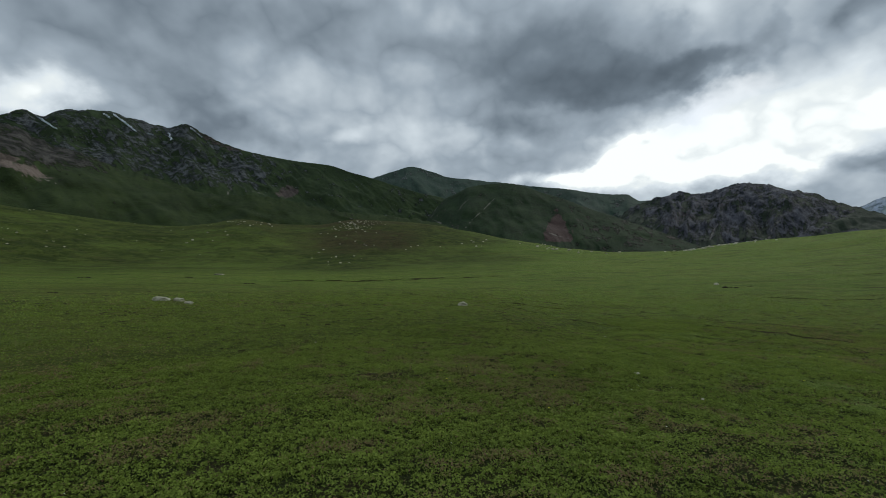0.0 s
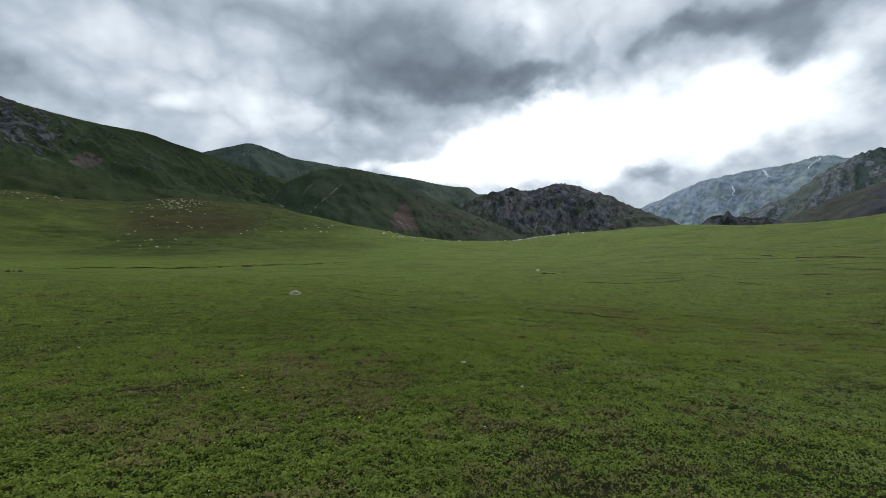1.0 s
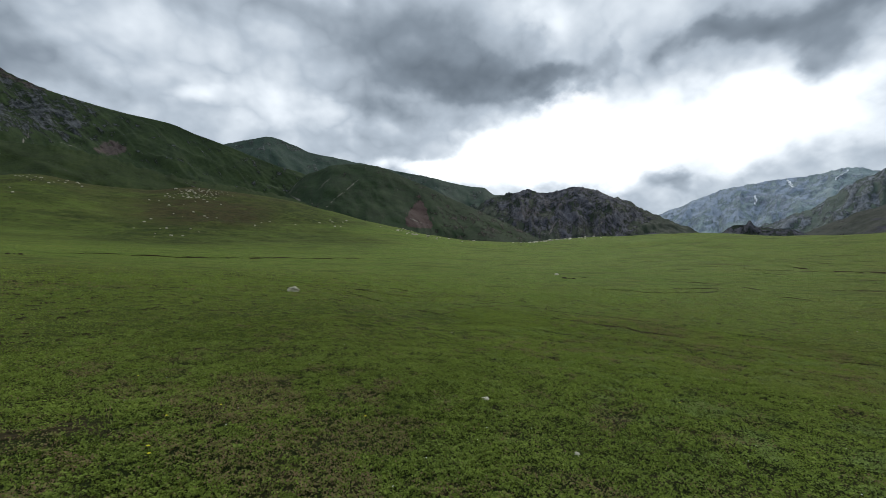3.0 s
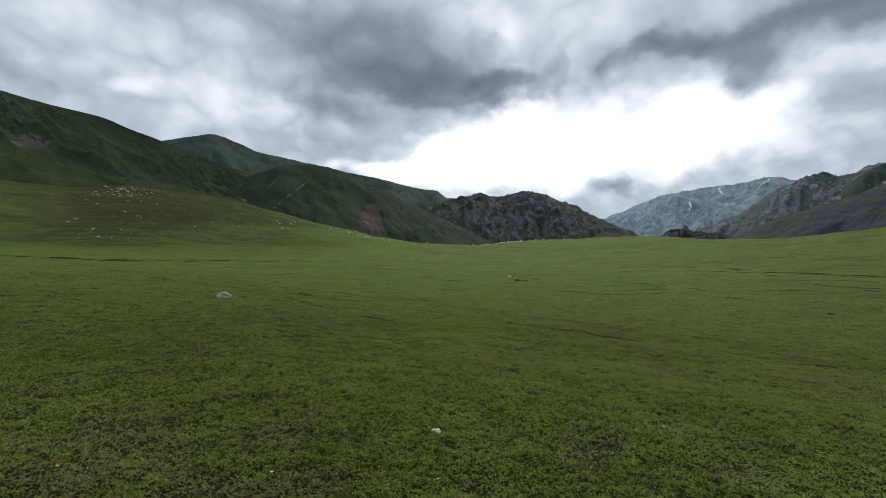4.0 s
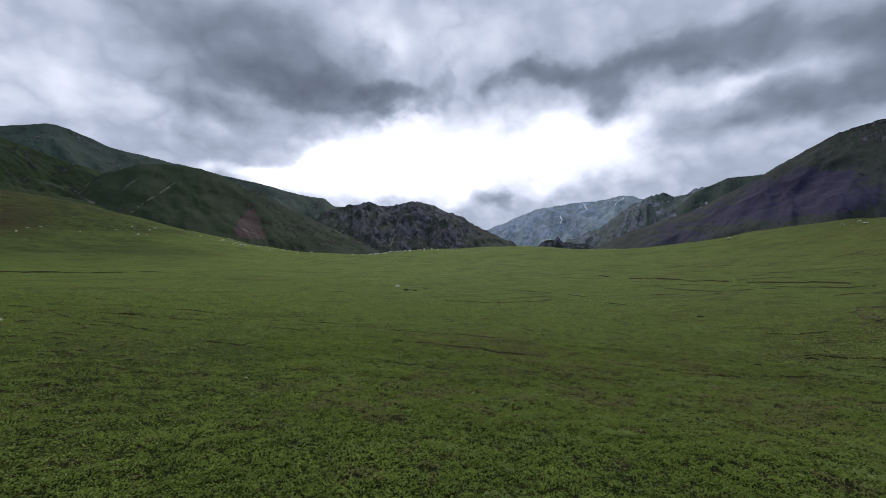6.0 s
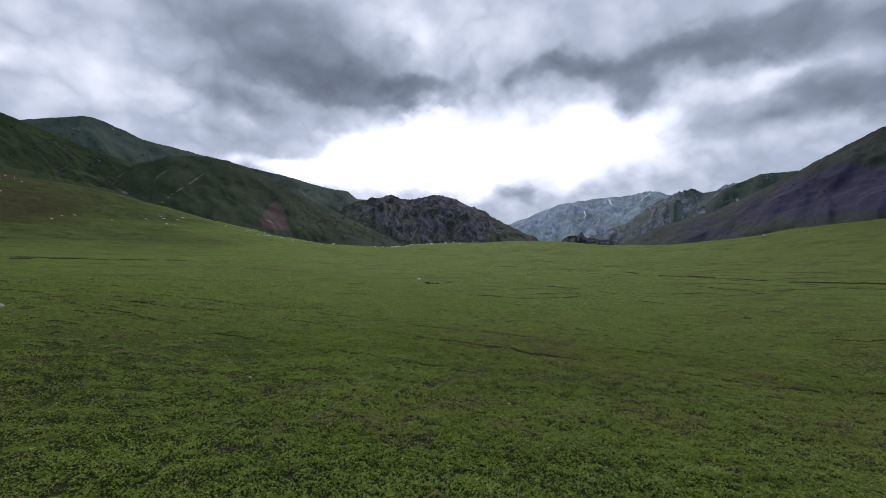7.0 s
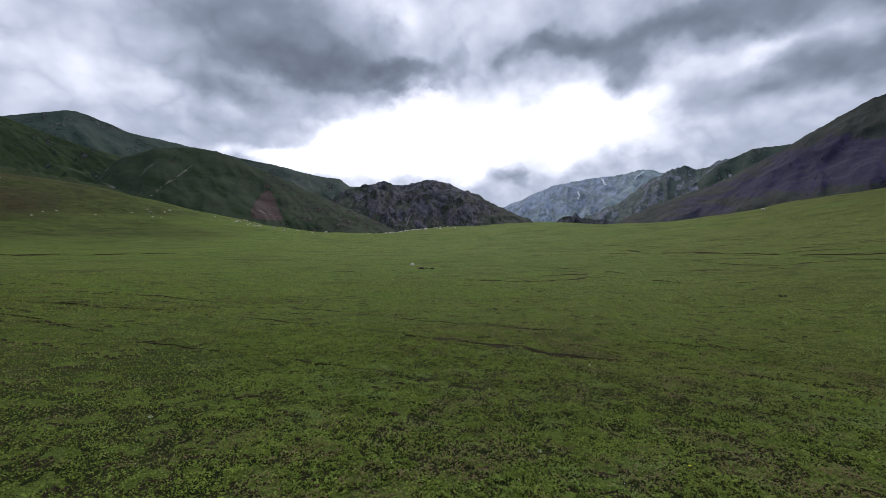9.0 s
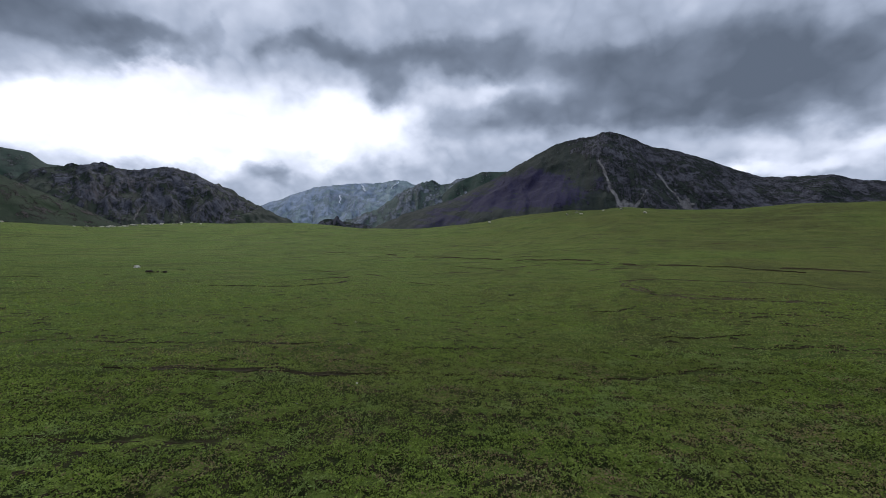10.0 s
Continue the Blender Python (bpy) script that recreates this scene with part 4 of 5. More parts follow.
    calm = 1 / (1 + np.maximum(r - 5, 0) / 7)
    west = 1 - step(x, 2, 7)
    # clump term paints lit tops lighter and shaded pits darker into the leaf colour
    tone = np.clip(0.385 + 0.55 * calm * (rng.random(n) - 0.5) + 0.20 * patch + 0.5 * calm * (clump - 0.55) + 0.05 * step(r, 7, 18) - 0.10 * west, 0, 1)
    ridge = step(x - 0.35 * y, 3, 12)
    dry = np.clip((rng.random(n) < 0.03 + 0.6 * scuff) * rng.uniform(0.3, 1.0, n) + 0.05 * west + 0.26 * ridge * (0.6 + 0.6 * fbm(x / 1.6, y / 1.6, 2, 46)), 0, 1)
    cool = step(fbm(x / 0.45, y / 0.45, 4, 47, 0.6) + 0.4 * fbm(x / 5, y / 5, 2, 48), 0.1, 0.9) * 0.6 * (1 - 0.8 * west)
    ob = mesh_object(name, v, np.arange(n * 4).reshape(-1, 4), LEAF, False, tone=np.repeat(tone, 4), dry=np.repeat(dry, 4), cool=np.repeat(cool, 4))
    return tagged(ob, label, "grass", kind="stuff")


build_grass(1780000, 1.13, "grass", "short meadow grass and small broad leaves", 5)


# ---- stones ----
def stone_mesh(name, sx, sy, sz, seed, detail=3, rough=0.25):
    bm = bmesh.new()
    bmesh.ops.create_icosphere(bm, subdivisions=detail, radius=1.0)
    off = Vector((seed * 3.7, seed * 1.3, seed * 2.1))
    for v in bm.verts:
        d = v.co.normalized()
        k = 1 + rough * (noise.noise(d * 1.3 + off) * 1.3 + noise.noise(d * 3.1 + off) * 0.5 + noise.noise(d * 7.0 + off) * 0.2)
        # flattened faces, as of broken rock
        f = max(abs(d.x + 0.3 * d.y), abs(d.y - 0.2 * d.z), abs(d.z + 0.25 * d.x))
        k *= 0.72 + 0.28 / max(f, 0.55) * 0.8
        v.co = Vector((d.x * k * sx, d.y * k * sy, max(d.z * k, -0.35) * sz))
    for f in bm.faces:
        f.smooth = False
    me = bpy.data.meshes.new(name)
    bm.to_mesh(me)
    bm.free()
    return me


def place_stone(name, label, x, y, sx, sy, sz, turn, seed, material, group="", detail=3, sink=0.15):
    me = stone_mesh(name, sx, sy, sz, seed, detail)
    me.materials.append(material)
    ob = new(name, me)
    ob.matrix_world = pose(x, y, float(ground_z(x, y)) + sz * (0.35 - sink), 0, 0, turn)
    return tagged(ob, label, "stone", group)


place_stone("stone", "small pale rounded stone lying in the short grass", 3.94, 9.17, 0.060, 0.05, 0.045, 20, 1, STONE)
place_stone("stone", "pale pebble half sunk in the turf", 4.12, 7.17, 0.040, 0.03, 0.026, 60, 2, STONE)
place_stone("stone", "tiny whitish pebble among the leaves", 7.3, 10.7, 0.022, 0.02, 0.018, 10, 3, STONE)
place_stone("boulder", "grey flat-topped boulder alone on the meadow", 1.08, 23.9, 0.26, 0.19, 0.19, 15, 4, SLAB, "", 4)
place_stone("boulder", "long low grey boulder on the turf", -14.2, 22.9, 0.42, 0.26, 0.18, 10, 5, SLAB, "boulders in a row", 4)
place_stone("boulder", "low grey boulder beside a longer one", -13.3, 22.8, 0.34, 0.22, 0.13, -20, 6, SLAB, "boulders in a row")
place_stone("boulder", "small tilted grey slab of stone on the turf", -12.3, 21.9, 0.30, 0.18, 0.12, -35, 7, SLAB, "boulders in a row")
place_stone("stone", "white stone lying near dark dung", 27.5, 45.3, 0.24, 0.17, 0.16, 0, 8, STONE)
place_stone("boulder", "flat pale slab level with the turf", -37.1, 74.6, 0.95, 0.5, 0.14, 10, 9, BOULDER)
for k, (x, y) in enumerate(((5.9, 16.4), (9.2, 13.1), (12.9, 15.2), (2.3, 17.8), (7.9, 18.9), (15.1, 13.2), (-3.5, 12.6), (18.2, 19.0), (21.8, 14.8))):
    place_stone("pebble", "small pale pebble lying in the short grass", x, y, 0.03, 0.024, 0.02, 37 * k, 20 + k, STONE, "pebbles in the grass", 2)


def boulder_field(label, group, spots, seed, material=BOULDER):
    """Boulders that share four shapes, each an object of its own."""
    rng = random.Random(seed)
    shapes = []
    for k in range(4):
        me = stone_mesh("boulder", 1.0, 0.75 + 0.1 * k, 0.7, seed * 10 + k, 2, 0.32)
        me.materials.append(material)
        shapes.append(me)
    for x, y, size in spots:
        ob = new("boulder", shapes[rng.randrange(4)])
        ob.matrix_world = pose(x, y, float(ground_z(x, y)) + 0.12 * size, rng.uniform(-12, 12), rng.uniform(-12, 12), rng.uniform(0, 360)) @ Matrix.Diagonal((size, size, size * rng.uniform(0.6, 1.0), 1))
        tagged(ob, label, "boulder", group)


rng = random.Random(12)
spots = []
for k in range(95):   # the crown of the knoll
    t = rng.gauss(0, 1)
    spots.append((-45 + 6.2 * rng.gauss(0, 1), 222 + 10 * rng.gauss(0, 1), rng.uniform(0.2, 0.55) + (0.6 if rng.random() < 0.08 else 0)))
for k in range(22):   # stones that rolled down its face
    spots.append((-30 + 10 * rng.gauss(0, 1), 165 + 22 * rng.gauss(0, 1), rng.uniform(0.18, 0.5)))
boulder_field("weathered grey boulder on the brown crown of the knoll", "boulders on the knoll", spots, 3)
spots = [(-97 + 7 * rng.gauss(0, 1), 217 + 6 * rng.gauss(0, 1), rng.uniform(0.2, 0.6)) for k in range(20)]
boulder_field("grey boulder on the smaller rise beside the knoll", "boulders on the smaller rise", spots, 4)
spots = []
for k in range(36):
    r, a = rng.uniform(165, 275), radians(rng.uniform(-46, -25))
    spots.append((r * math.sin(a), r * math.cos(a), rng.uniform(0.15, 0.38) + (0.3 if rng.random() < 0.1 else 0)))
boulder_field("lichened grey boulder on the shrubby green slope", "boulders on the green slope", spots, 8)
spots = [(50 + 9 * rng.gauss(0, 1), 196 + 14 * rng.gauss(0, 1), rng.uniform(0.2, 0.75)) for k in range(26)]
spots += [(14 + 8 * rng.gauss(0, 1), 190 + 14 * rng.gauss(0, 1), rng.uniform(0.25, 0.6)) for k in range(8)]
boulder_field("pale boulder on the grassy flank of the knoll", "boulders on the flank", spots, 5)
spots = [(x + rng.gauss(0, 3), y + rng.gauss(0, 4), rng.uniform(0.22, 0.75)) for x, y in ((88, 165), (94, 168), (99, 172), (103, 174), (107, 173), (111, 172), (118, 170)) for k in range(6)]
boulder_field("pale stone along the far edge of the meadow", "stones along the meadow's edge", spots, 6, STONE)
spots = [(x + rng.gauss(0, 2), y + rng.gauss(0, 3), rng.uniform(0.3, 0.65)) for x, y in ((152.8, 59.3), (151.7, 38.0), (150.5, 31), (150.5, 27.4), (146, 20), (138.8, 13.5), (150, 34))]
boulder_field("pale stone on the grassy rise", "stones on the rise", spots, 7, STONE)


# ---- bare soil, wheel ruts and dung ----
def ribbon(name, label, line, width, lip, seed, breaks=0.35, soil=None):
    """A worn rut: ragged bare soil with a low turf step on its far side, broken where grass has grown over it."""
    pts = np.array(line, float)
    seg = np.r_[0, np.cumsum(np.hypot(*np.diff(pts, axis=0).T))]
    s = np.arange(0, seg[-1], max(width * 0.6, 0.12))
    x, y = curve(s, seg, pts[:, 0]), curve(s, seg, pts[:, 1])
    x, y = x + width * 0.5 * fbm(s / 2.2, s * 0 + seed, 3, seed), y + width * 0.5 * fbm(s / 2.2, s * 0 + 5 + seed, 3, seed)
    tx, ty = np.gradient(x), np.gradient(y)
    x, y = x + width * 0.22 * fbm(s / 0.4, s * 0 + 2, 2, seed + 7), y + width * 0.22 * fbm(s / 0.4, s * 0 + 8, 2, seed + 8)
    nn = np.hypot(tx, ty)
    nx, ny = -ty / nn, tx / nn
    flip = np.sign(nx * (x - 3) + ny * (y - 6))
    nx, ny = nx * flip, ny * flip
    live = np.clip(0.62 + (0.3 + 1.6 * min(breaks, 0.5)) * fbm(s / 1.9, s * 0 + 9, 3, seed + 4) - breaks * 0.8 - 0.12, 0, 1)
    live = live * (0.15 + 0.85 * step(s, 0, 1.5)) * (0.15 + 0.85 * step(seg[-1] - s, 0, 3.0))
    w = 0.36 * width * (0.2 + 0.8 * live) * (0.8 + 1.2 * fbm(s / 0.42, s * 0, 3, seed + 6)).clip(0.04, 2.2)
    cols = []
    for q, h in ((-0.5, 0.004), (-0.1, 0.006), (0.22, 0.010), (0.36, lip * 0.75), (0.55, lip), (0.85, lip * 0.5), (1.25, -0.01)):
        px, py = x + nx * w * q, y + ny * w * q
        cols.append(np.stack([px, py, ground_z(px, py) + (h + 0.003) * np.where(live > 0.08, 1, -1.5) * (0.5 + 0.5 * live)], -1))
    v = np.stack(cols, 1)
    faces = grid_faces(len(s), 7)
    ob = mesh_object(name, v, faces, soil or SOIL)
    ob.data.materials.append(TURF)
    k = np.tile(np.arange(6), len(s) - 1)
    ob.data.polygons.foreach_set("material_index", (k >= 4).astype(np.int32))
    return tagged(ob, label, "rut", kind="structure")


ribbon("wheel_rut", "old wheel rut of dark soil across the turf", RUT, 0.34, 0.040, 2, 0.12)
ribbon("wheel_rut", "second wheel rut beside the first", RUT_2, 0.22, 0.030, 3, 0.35)
ribbon("wheel_rut", "faint broken rut on the near side of the first", RUT_3, 0.22, 0.03, 12, 0.3)
ribbon("wheel_rut", "faint rut curving beside the dung", [(17.1, 38.8), (19.5, 39.1), (22.4, 39.5), (25.5, 40.0)], 0.30, 0.05, 4, 0.3)
ribbon("wheel_rut", "faint curved rut in the open turf", [(21.3, 31.6), (23.1, 30.5), (24.7, 28.0), (27.7, 27.1), (30.4, 27.9), (32.1, 29.6), (33.5, 32.5), (36.9, 36.7)], 0.26, 0.04, 5, 0.5)
ribbon("turf_bank", "dark broken bank at the foot of the knoll", [(-21, 53.5), (-18.5, 54.9), (-10.4, 57.7), (-3.4, 62.1), (1.5, 70.5), (4.8, 70.6), (10, 74.5), (15.1, 77.0)], 0.34, 0.09, 6, 0.40)
ribbon("turf_bank", "second dark line of broken turf at the foot of the knoll", [(-19, 55.8), (-10.8, 59.2), (-4.0, 63.8), (1.0, 72.0), (5.5, 72.4), (10.5, 76.2), (16.0, 79.0)], 0.3, 0.08, 16, 0.45)
ribbon("turf_bank", "brown broken bank across the rising meadow", [(70, 52), (65.1, 42.0), (63.0, 31.4), (61.5, 27.5), (60.6, 24.2), (60.6, 19.0), (57.2, 15.4), (54.2, 12.3), (53.0, 3.7), (52.9, -0.3), (50.7, -3.3), (48, -8)], 0.5, 0.14, 7, 0.42, BROWN)
ribbon("wheel_rut", "dark rut hooking round on the turf", HOOK, 0.42, 0.05, 8, 0.05)
ribbon("wheel_rut", "wide worn loop of brown ruts", LOOP, 0.9, 0.05, 9, 0.0, BROWN)
ribbon("wheel_rut", "outer brown rut beside the worn loop", [(28.8, 5.2), (28.8, 7.0), (29.3, 8.2), (30.5, 9.4), (32.0, 10.6), (34.3, 11.5), (36.6, 12.0), (39.3, 11.4)], 0.5, 0.05, 10, 0.2, BROWN)
ribbon("wheel_rut", "short brown rut below the worn loop", [(24.3, 8.2), (24.2, 7.1), (23.8, 6.4), (23.8, 5.5)], 0.4, 0.05, 17, 0.1, BROWN)
ribbon("wheel_rut", "thin dark rut across the short turf", [(19.4, 10.9), (19.4, 10.0), (20.0, 8.7), (20.3, 7.8)], 0.22, 0.04, 18, 0.2)
ribbon("turf_bank", "dark broken turf edge on the rising meadow", [(52.5, 5.7), (52.8, 3.8), (51.1, 2.4), (48.7, 1.1), (47.6, -0.7)], 0.8, 0.12, 19, 0.1)
ribbon("wheel_rut", "short dark rut edge in the short grass", [(11.3, 18.4), (12.3, 17.4), (13.0, 16.2), (13.4, 15.4)], 0.13, 0.03, 13, 0.2)
ribbon("wheel_rut", "short dark turf edge across the slope", [(16.1, 10.6), (16.8, 9.2), (16.7, 8.0), (16.6, 7.1)], 0.16, 0.04, 14, 0.0)
ribbon("foot_path", "thin trodden path climbing over the meadow's edge", [(45, 110), (52, 118), (58, 126), (66, 132), (72, 140), (78, 152), (86, 170)], 0.5, 0.08, 15, 0.2)


def turf_edges(count, seed):
    """Short low broken edges of turf with dark soil under them, strewn over the open meadow; the dark also paints in
    hummock shadows.
    """
    rng5 = np.random.default_rng(seed)
    m = 7
    r, a = np.exp(rng5.uniform(math.log(7), math.log(34), count)), np.radians(rng5.uniform(-60, 118, count))
    x0, y0 = 3 + r * np.sin(a), 6 + r * np.cos(a)
    ln = rng5.uniform(0.05, 0.26, count) * (1 + r / 18)
    turn = a + rng5.normal(0, 0.45, count)
    t = np.linspace(-0.5, 0.5, m)
    bow = rng5.uniform(-0.25, 0.25, count)
    ux, uy, wx, wy = np.cos(turn), -np.sin(turn), np.sin(turn), np.cos(turn)   # along the edge, and away from the walk
    off = (bow * ln)[:, None] * (t * t * 4 - 1) + 0.05 * rng5.normal(0, 1, (count, m))
    px, py = x0[:, None] + (ux * ln)[:, None] * t + wx[:, None] * off, y0[:, None] + (uy * ln)[:, None] * t + wy[:, None] * off
    h = (rng5.uniform(0.008, 0.026, count) * (1 + r / 60) * (1 - 0.8 * step(r, 16, 34)))[:, None] * (1 - (2 * t) ** 4) * rng5.uniform(0.6, 1.2, (count, m))
    rows = []
    for q, f in ((0.0, 0.10), (0.035, 0.45), (0.05, 1.0), (0.16, 0.7), (0.34, -0.25)):
        qx, qy = px + (wx * q * (1 + r / 40))[:, None], py + (wy * q * (1 + r / 40))[:, None]
        rows.append(np.stack([qx, qy, ground_z(qx, qy) + h * f + 0.004 * (f > 0)], -1))
    v = np.stack(rows, 1)
    faces = (grid_faces(5, m)[None] + (np.arange(count) * 5 * m)[:, None, None]).reshape(-1, 4)
    ob = mesh_object("turf_edges", v, faces, SOIL)
    ob.data.materials.append(TURF)
    row = np.tile(np.repeat(np.arange(4), 6), count)
    ob.data.polygons.foreach_set("material_index", (row >= 2).astype(np.int32))
    return tagged(ob, "short broken turf edges, their dark soil also standing in for hummock shadows", "turf", kind="stuff")


turf_edges(2600, 9)
rng6 = random.Random(31)
for k in range(15):   # brown broken terracettes that follow the rise
    r, a0 = 42 + 4.6 * k + rng6.uniform(-2, 2), rng6.uniform(38, 70)
    span = rng6.uniform(18, 36)
    ribbon("terracette", "brown broken terracette along the rising meadow", [(r * (1 + 0.05 * math.sin(q * 1.7 + k)) * math.sin(radians(a0 + span * q / 5)), r * (1 + 0.05 * math.sin(q * 1.7 + k)) * math.cos(radians(a0 + span * q / 5))) for q in range(6)], 0.26 + 0.003 * r, 0.05, 40 + k, 0.38, BROWN)


def soil_patch(x, y, r, seed):
    n, m = 44, 6
    a = np.linspace(0, 2 * math.pi, n, endpoint=False)
    rr = r * (1 + 0.95 * fbm(np.cos(a) * 2.6 + seed, np.sin(a) * 2.6, 4, seed, 0.7))
    v = []
    for k in range(m):
        q = (k / (m - 1)) ** 0.8
        px, py = x + rr * q * np.cos(a) * 1.45, y + rr * q * np.sin(a) * 0.7
        v.append(np.stack([px, py, ground_z(px, py) + 0.006 * (1 - q ** 3) + 0.014 * fbm(px * 14, py * 14, 3, seed) * (1 - q) - 0.006 * (k == m - 1)], -1))
    v = np.stack(v, 1)
    return tagged(mesh_object("soil_patch", v, grid_faces(n, m, True), SOIL), "patch of bare dark soil in the turf", "soil", kind="structure")


for k, (x, y, r) in enumerate(BARE):
    soil_patch(x, y, r * 0.52, 60 + k)


def dung_heap(x, y, size, seed, label):
    base = new("dung_heap")
    base.location = (x, y, float(ground_z(x, y)))
    rng2 = random.Random(seed)
    for k in range(7):
        bm = bmesh.new()
        bmesh.ops.create_icosphere(bm, subdivisions=2, radius=1.0)
        s = size * rng2.uniform(0.18, 0.46)
        ox, oy = rng2.uniform(-1.7, 1.7) * size, rng2.uniform(-0.7, 0.7) * size
        for v in bm.verts:
            q = 1 + 0.3 * noise.noise(v.co * 1.7 + Vector((seed + k, 0, 0)))
            v.co = Vector((v.co.x * s * q + ox, v.co.y * s * 0.8 * q + oy, max(v.co.z, -0.2) * s * 0.75 * q + 0.04))
        part("lump", bm, DUNG, base)
    return tagged(base, label, "dung")


dung_heap(25.4, 39.7, 0.38, 1, "dark heap of dung lying on the turf")
dung_heap(27.9, 41.1, 0.14, 2, "small dark dung lump on the turf")
dung_heap(28.2, 16.9, 0.2, 3, "dark dung lumps alone on the open turf")
dung_heap(-20.8, 48.3, 0.34, 4, "low dark heap of dung on the turf")
dung_heap(-45.5, 57.1, 0.40, 5, "dark dung heap at the foot of the slope")
dung_heap(-35.7, 63.3, 0.34, 6, "small dark dung heap near a pale slab")
dung_heap(-23.0, 26.7, 0.18, 7, "dark flat dung heap on the turf")


# ---- flowers and dry stalks ----
def flower(x, y, h, seed):
    f = new("yellow_flower")
    f.location = (x, y, float(ground_z(x, y)))
    bm = bmesh.new()
    bmesh.ops.create_cone(bm, cap_ends=True, segments=6, radius1=0.0022, radius2=0.0016, depth=h, matrix=Matrix.Translation((0, 0, h / 2)))
    part("stem", bm, LEAF, f)
    bm = bmesh.new()
    rng3 = random.Random(seed)
    for ring, (nn, ln, up) in enumerate(((11, 0.017, 0.25), (9, 0.012, 0.7))):
        for k in range(nn):
            a = 2 * math.pi * (k + 0.5 * ring) / nn + rng3.uniform(-0.1, 0.1)
            c, s = math.cos(a), math.sin(a)
            l2 = ln * rng3.uniform(0.85, 1.15)
            z1 = h + l2 * up
            vs = [bm.verts.new(p) for p in ((0, 0, h), (c * l2 * 0.6 - s * 0.004, s * l2 * 0.6 + c * 0.004, h + l2 * up * 0.7), (c * l2, s * l2, z1), (c * l2 * 0.6 + s * 0.004, s * l2 * 0.6 - c * 0.004, h + l2 * up * 0.7))]
            bm.faces.new(vs)
    part("blossom", bm, PETAL, f, "yellow petals")
    return tagged(f, "yellow dandelion flower standing in the short grass", "flower", "yellow flowers")


for k, (x, y) in enumerate(((0.0, 8.7), (0.5, 8.9), (0.1, 7.7), (-1.3, 12.0), (0.15, 7.55), (1.4, 5.9), (2.1, 8.4), (-0.8, 10.5), (6.6, 8.3), (9.9, 11.9))):
    flower(x, y, 0.075 + 0.012 * (k % 3), k)


def dry_stalk(x, y, h, seed):
    st = new("dry_stalk")
    st.location = (x, y, float(ground_z(x, y)))
    rng4 = random.Random(seed)
    for k in range(3):
        bm = bmesh.new()
        lean = Matrix.Rotation(rng4.uniform(-0.3, 0.3), 4, "X") @ Matrix.Rotation(rng4.uniform(-0.3, 0.3), 4, "Y")
        bmesh.ops.create_cone(bm, cap_ends=True, segments=5, radius1=0.003, radius2=0.0016, depth=h, matrix=lean @ Matrix.Translation((0, 0, h / 2)))
        bmesh.ops.create_cone(bm, cap_ends=True, segments=6, radius1=0.006, radius2=0.001, depth=h * 0.35, matrix=lean @ Matrix.Translation((0, 0, h * 1.05)))
        part("stalk", bm, STALK, st)
    return tagged(st, "dry brown flower stalk standing in the grass", "stalk", "dry stalks")


for k, (x, y) in enumerate(((-0.05, 9.1), (0.6, 9.2), (1.4, 6.75), (-0.6, 8.9))):
    dry_stalk(x, y, 0.08 + 0.02 * (k % 2), k)


def white_flowers(count, seed):
    """Tiny white blossoms scattered through the grass, far too many to count."""
    rng7 = np.random.default_rng(seed)
    t = rng7.uniform(0, len(LINE) - 1, count)
    k = np.minimum(t.astype(int), len(LINE) - 2)
    p = LINE[k] + (LINE[k + 1] - LINE[k]) * (t - k)[:, None]
    a, r = np.radians(rng7.uniform(-70, 125, count)), rng7.uniform(2, 22, count)
    x, y = p[:, 0] + r * np.sin(a), p[:, 1] + r * np.cos(a)
    z = ground_z(x, y) + rng7.uniform(0.035, 0.06, count)
    size = rng7.uniform(0.004, 0.009, count)
    v, f = [], []
    ring = np.arange(5) * 2 * math.pi / 5
    for q in range(count):
        v.append(np.array([(x[q], y[q], z[q] + 0.004)] + [(x[q] + size[q] * math.cos(w), y[q] + size[q] * math.sin(w), z[q] - 0.002 * (j % 2)) for j, w in enumerate(ring)]))
        f += [(6 * q, 6 * q + 1 + j, 6 * q + 1 + (j + 1) % 5) for j in range(5)]
    ob = mesh_object("white_flowers", np.concatenate(v), np.array(f), WHITE, False)
    return tagged(ob, "tiny white flowers scattered in the grass", "flower", kind="stuff")


white_flowers(260, 3)


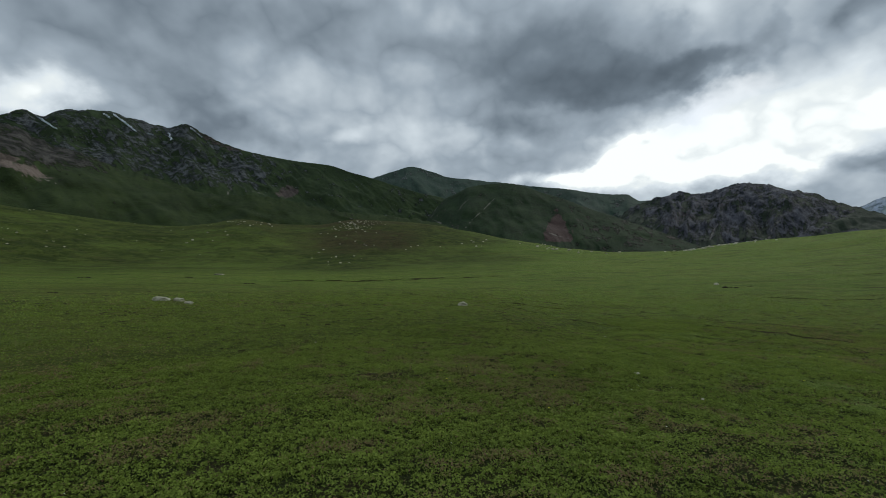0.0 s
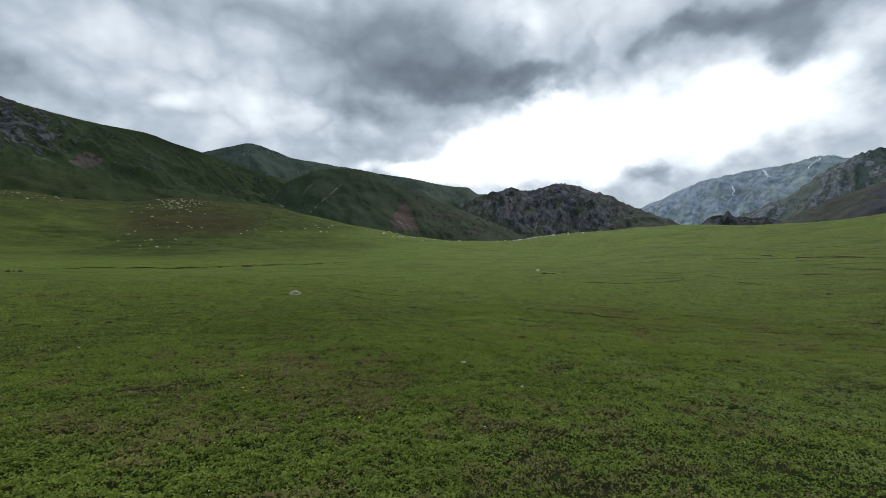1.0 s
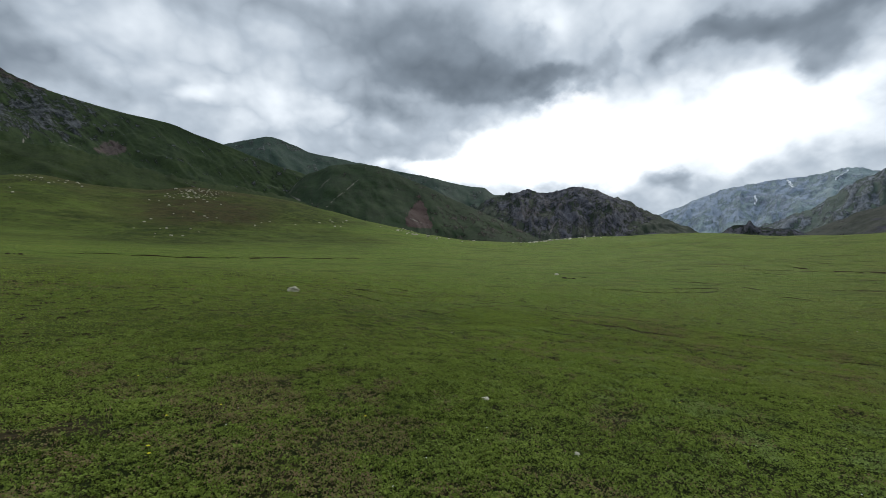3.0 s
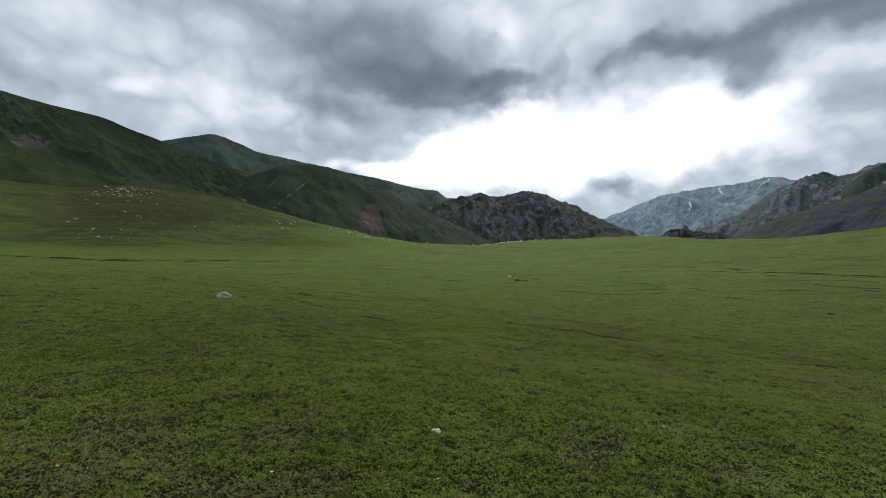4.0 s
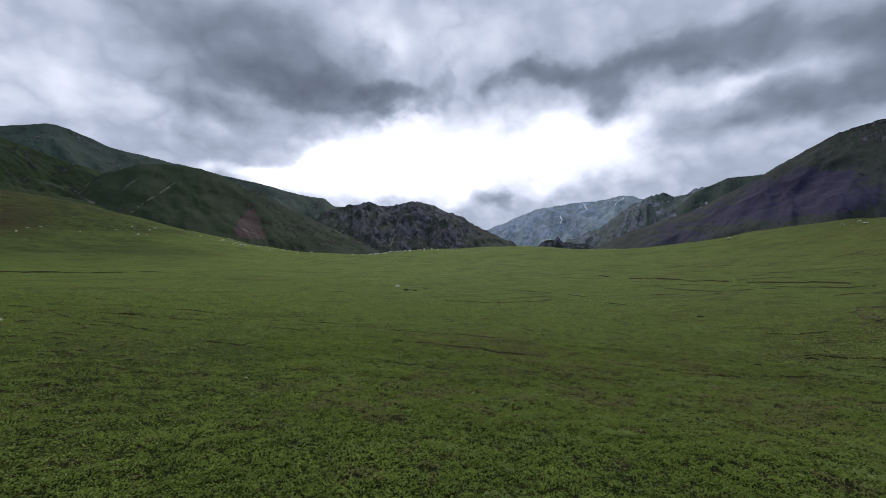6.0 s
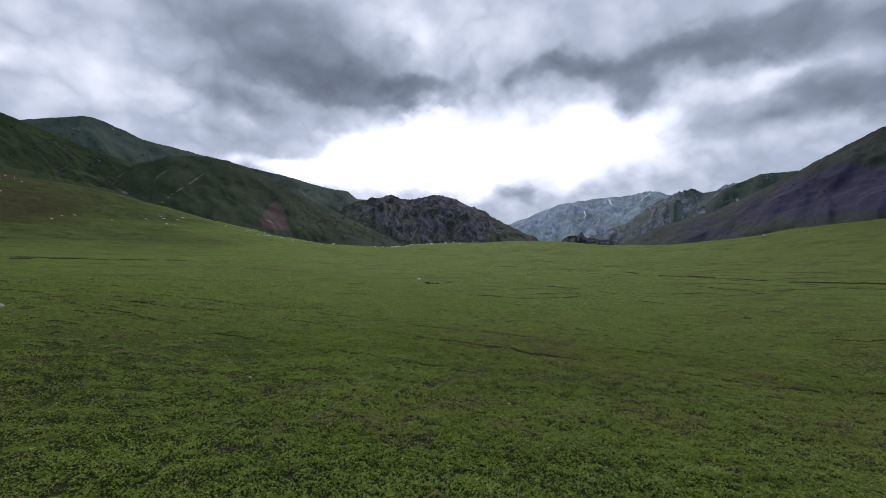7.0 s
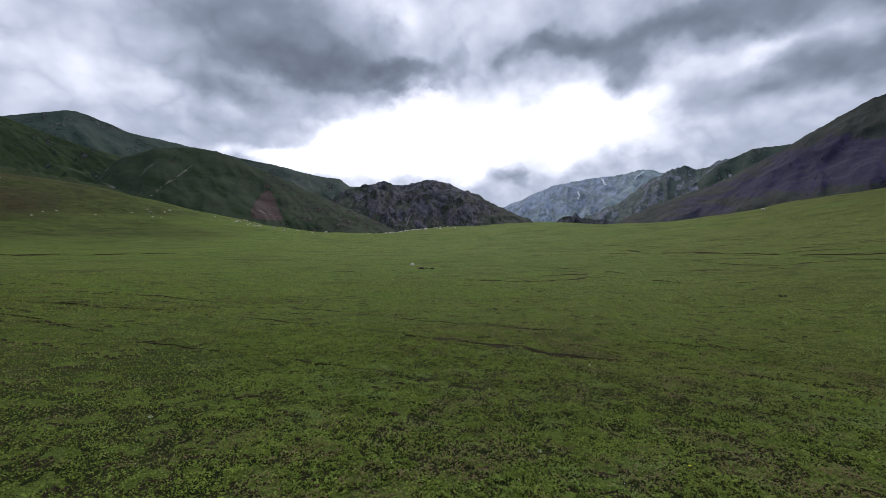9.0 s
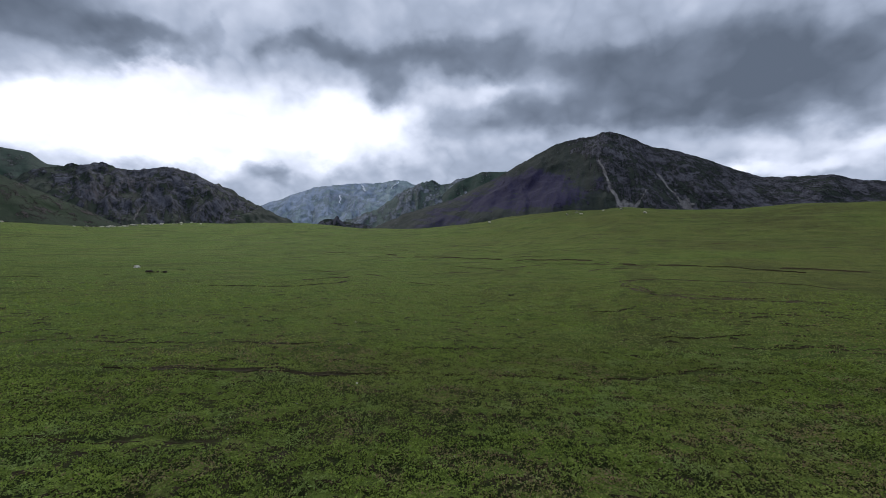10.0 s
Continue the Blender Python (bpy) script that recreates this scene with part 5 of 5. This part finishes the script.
# ---- old snow in the gullies ----
def snow_streak(name, line, width, seed, label):
    """A thin streak of snow lying on a mountain face; the line is given by bearing and elevation."""
    az, el, X, Y, Z = MADE[name]
    pts = np.array(line, float)
    t = np.linspace(0, 1, 26)
    ts = np.linspace(0, 1, len(pts))
    a, e = np.interp(t, ts, pts[:, 0]), np.interp(t, ts, pts[:, 1])
    a = a + 0.10 * fbm(t * 5, t * 0, 3, seed)
    w = 0.75 * width * (0.35 + 0.65 * np.sin(t * math.pi) ** 0.6) * (1 + 0.5 * fbm(t * 7, t * 0 + 3, 3, seed + 1))
    v = []
    for q in (-0.5, -0.17, 0.17, 0.5):
        row = []
        for k in range(len(t)):
            i = int(np.clip(round((a[k] + q * w[k] - az[0]) / (az[1] - az[0])), 0, len(az) - 1))
            col = el[i]
            j = int(np.argmax(col <= e[k])) if (col <= e[k]).any() else len(col) - 1
            p = np.array((X[i, j], Y[i, j], Z[i, j]))
            if j > 0:
                p0 = np.array((X[i, j - 1], Y[i, j - 1], Z[i, j - 1]))
                f = np.clip((col[j - 1] - e[k]) / max(col[j - 1] - col[j], 1e-6), 0, 1)
                p = p0 + (p - p0) * f
            away = -p / np.linalg.norm(p)
            row.append(p + away * (7.0 if abs(q) < 0.3 else 3.0) + np.array((0, 0, 2.5 if abs(q) < 0.3 else -0.5)))
        v.append(row)
    v = np.array(v)
    return tagged(mesh_object("snow_streak", v, grid_faces(4, len(t)), SNOW), label, "snow", "snow streaks")


S_LEFT, S_FAR = "thin streak of old snow in a gully of the rocky crest", "white streak of old snow on the distant grey range"
for k, (line, w) in enumerate((([(-43.1, 14.35), (-42.3, 13.9), (-41.6, 13.5)], 0.22), ([(-37.3, 15.9), (-36.2, 15.3), (-35.2, 14.6)], 0.24), ([(-38.0, 15.8), (-37.4, 15.4)], 0.2),
                               ([(-32.3, 15.2), (-32.1, 14.7), (-31.9, 14.3)], 0.2), ([(-30.3, 15.9), (-29.5, 15.5), (-29.0, 15.1)], 0.2), ([(-34.2, 14.6), (-33.6, 14.5)], 0.22))):
    snow_streak("mountain_left", line, w, 80 + k, S_LEFT)
for k, (line, w) in enumerate((([(54.9, 11.0), (55.1, 10.6), (55.4, 10.2)], 0.3), ([(52.2, 9.6), (52.25, 9.1), (52.3, 8.5)], 0.2), ([(59.5, 11.6), (58.9, 11.1), (58.5, 10.7)], 0.25))):
    snow_streak("mountain_far", line, w, 90 + k, S_FAR)
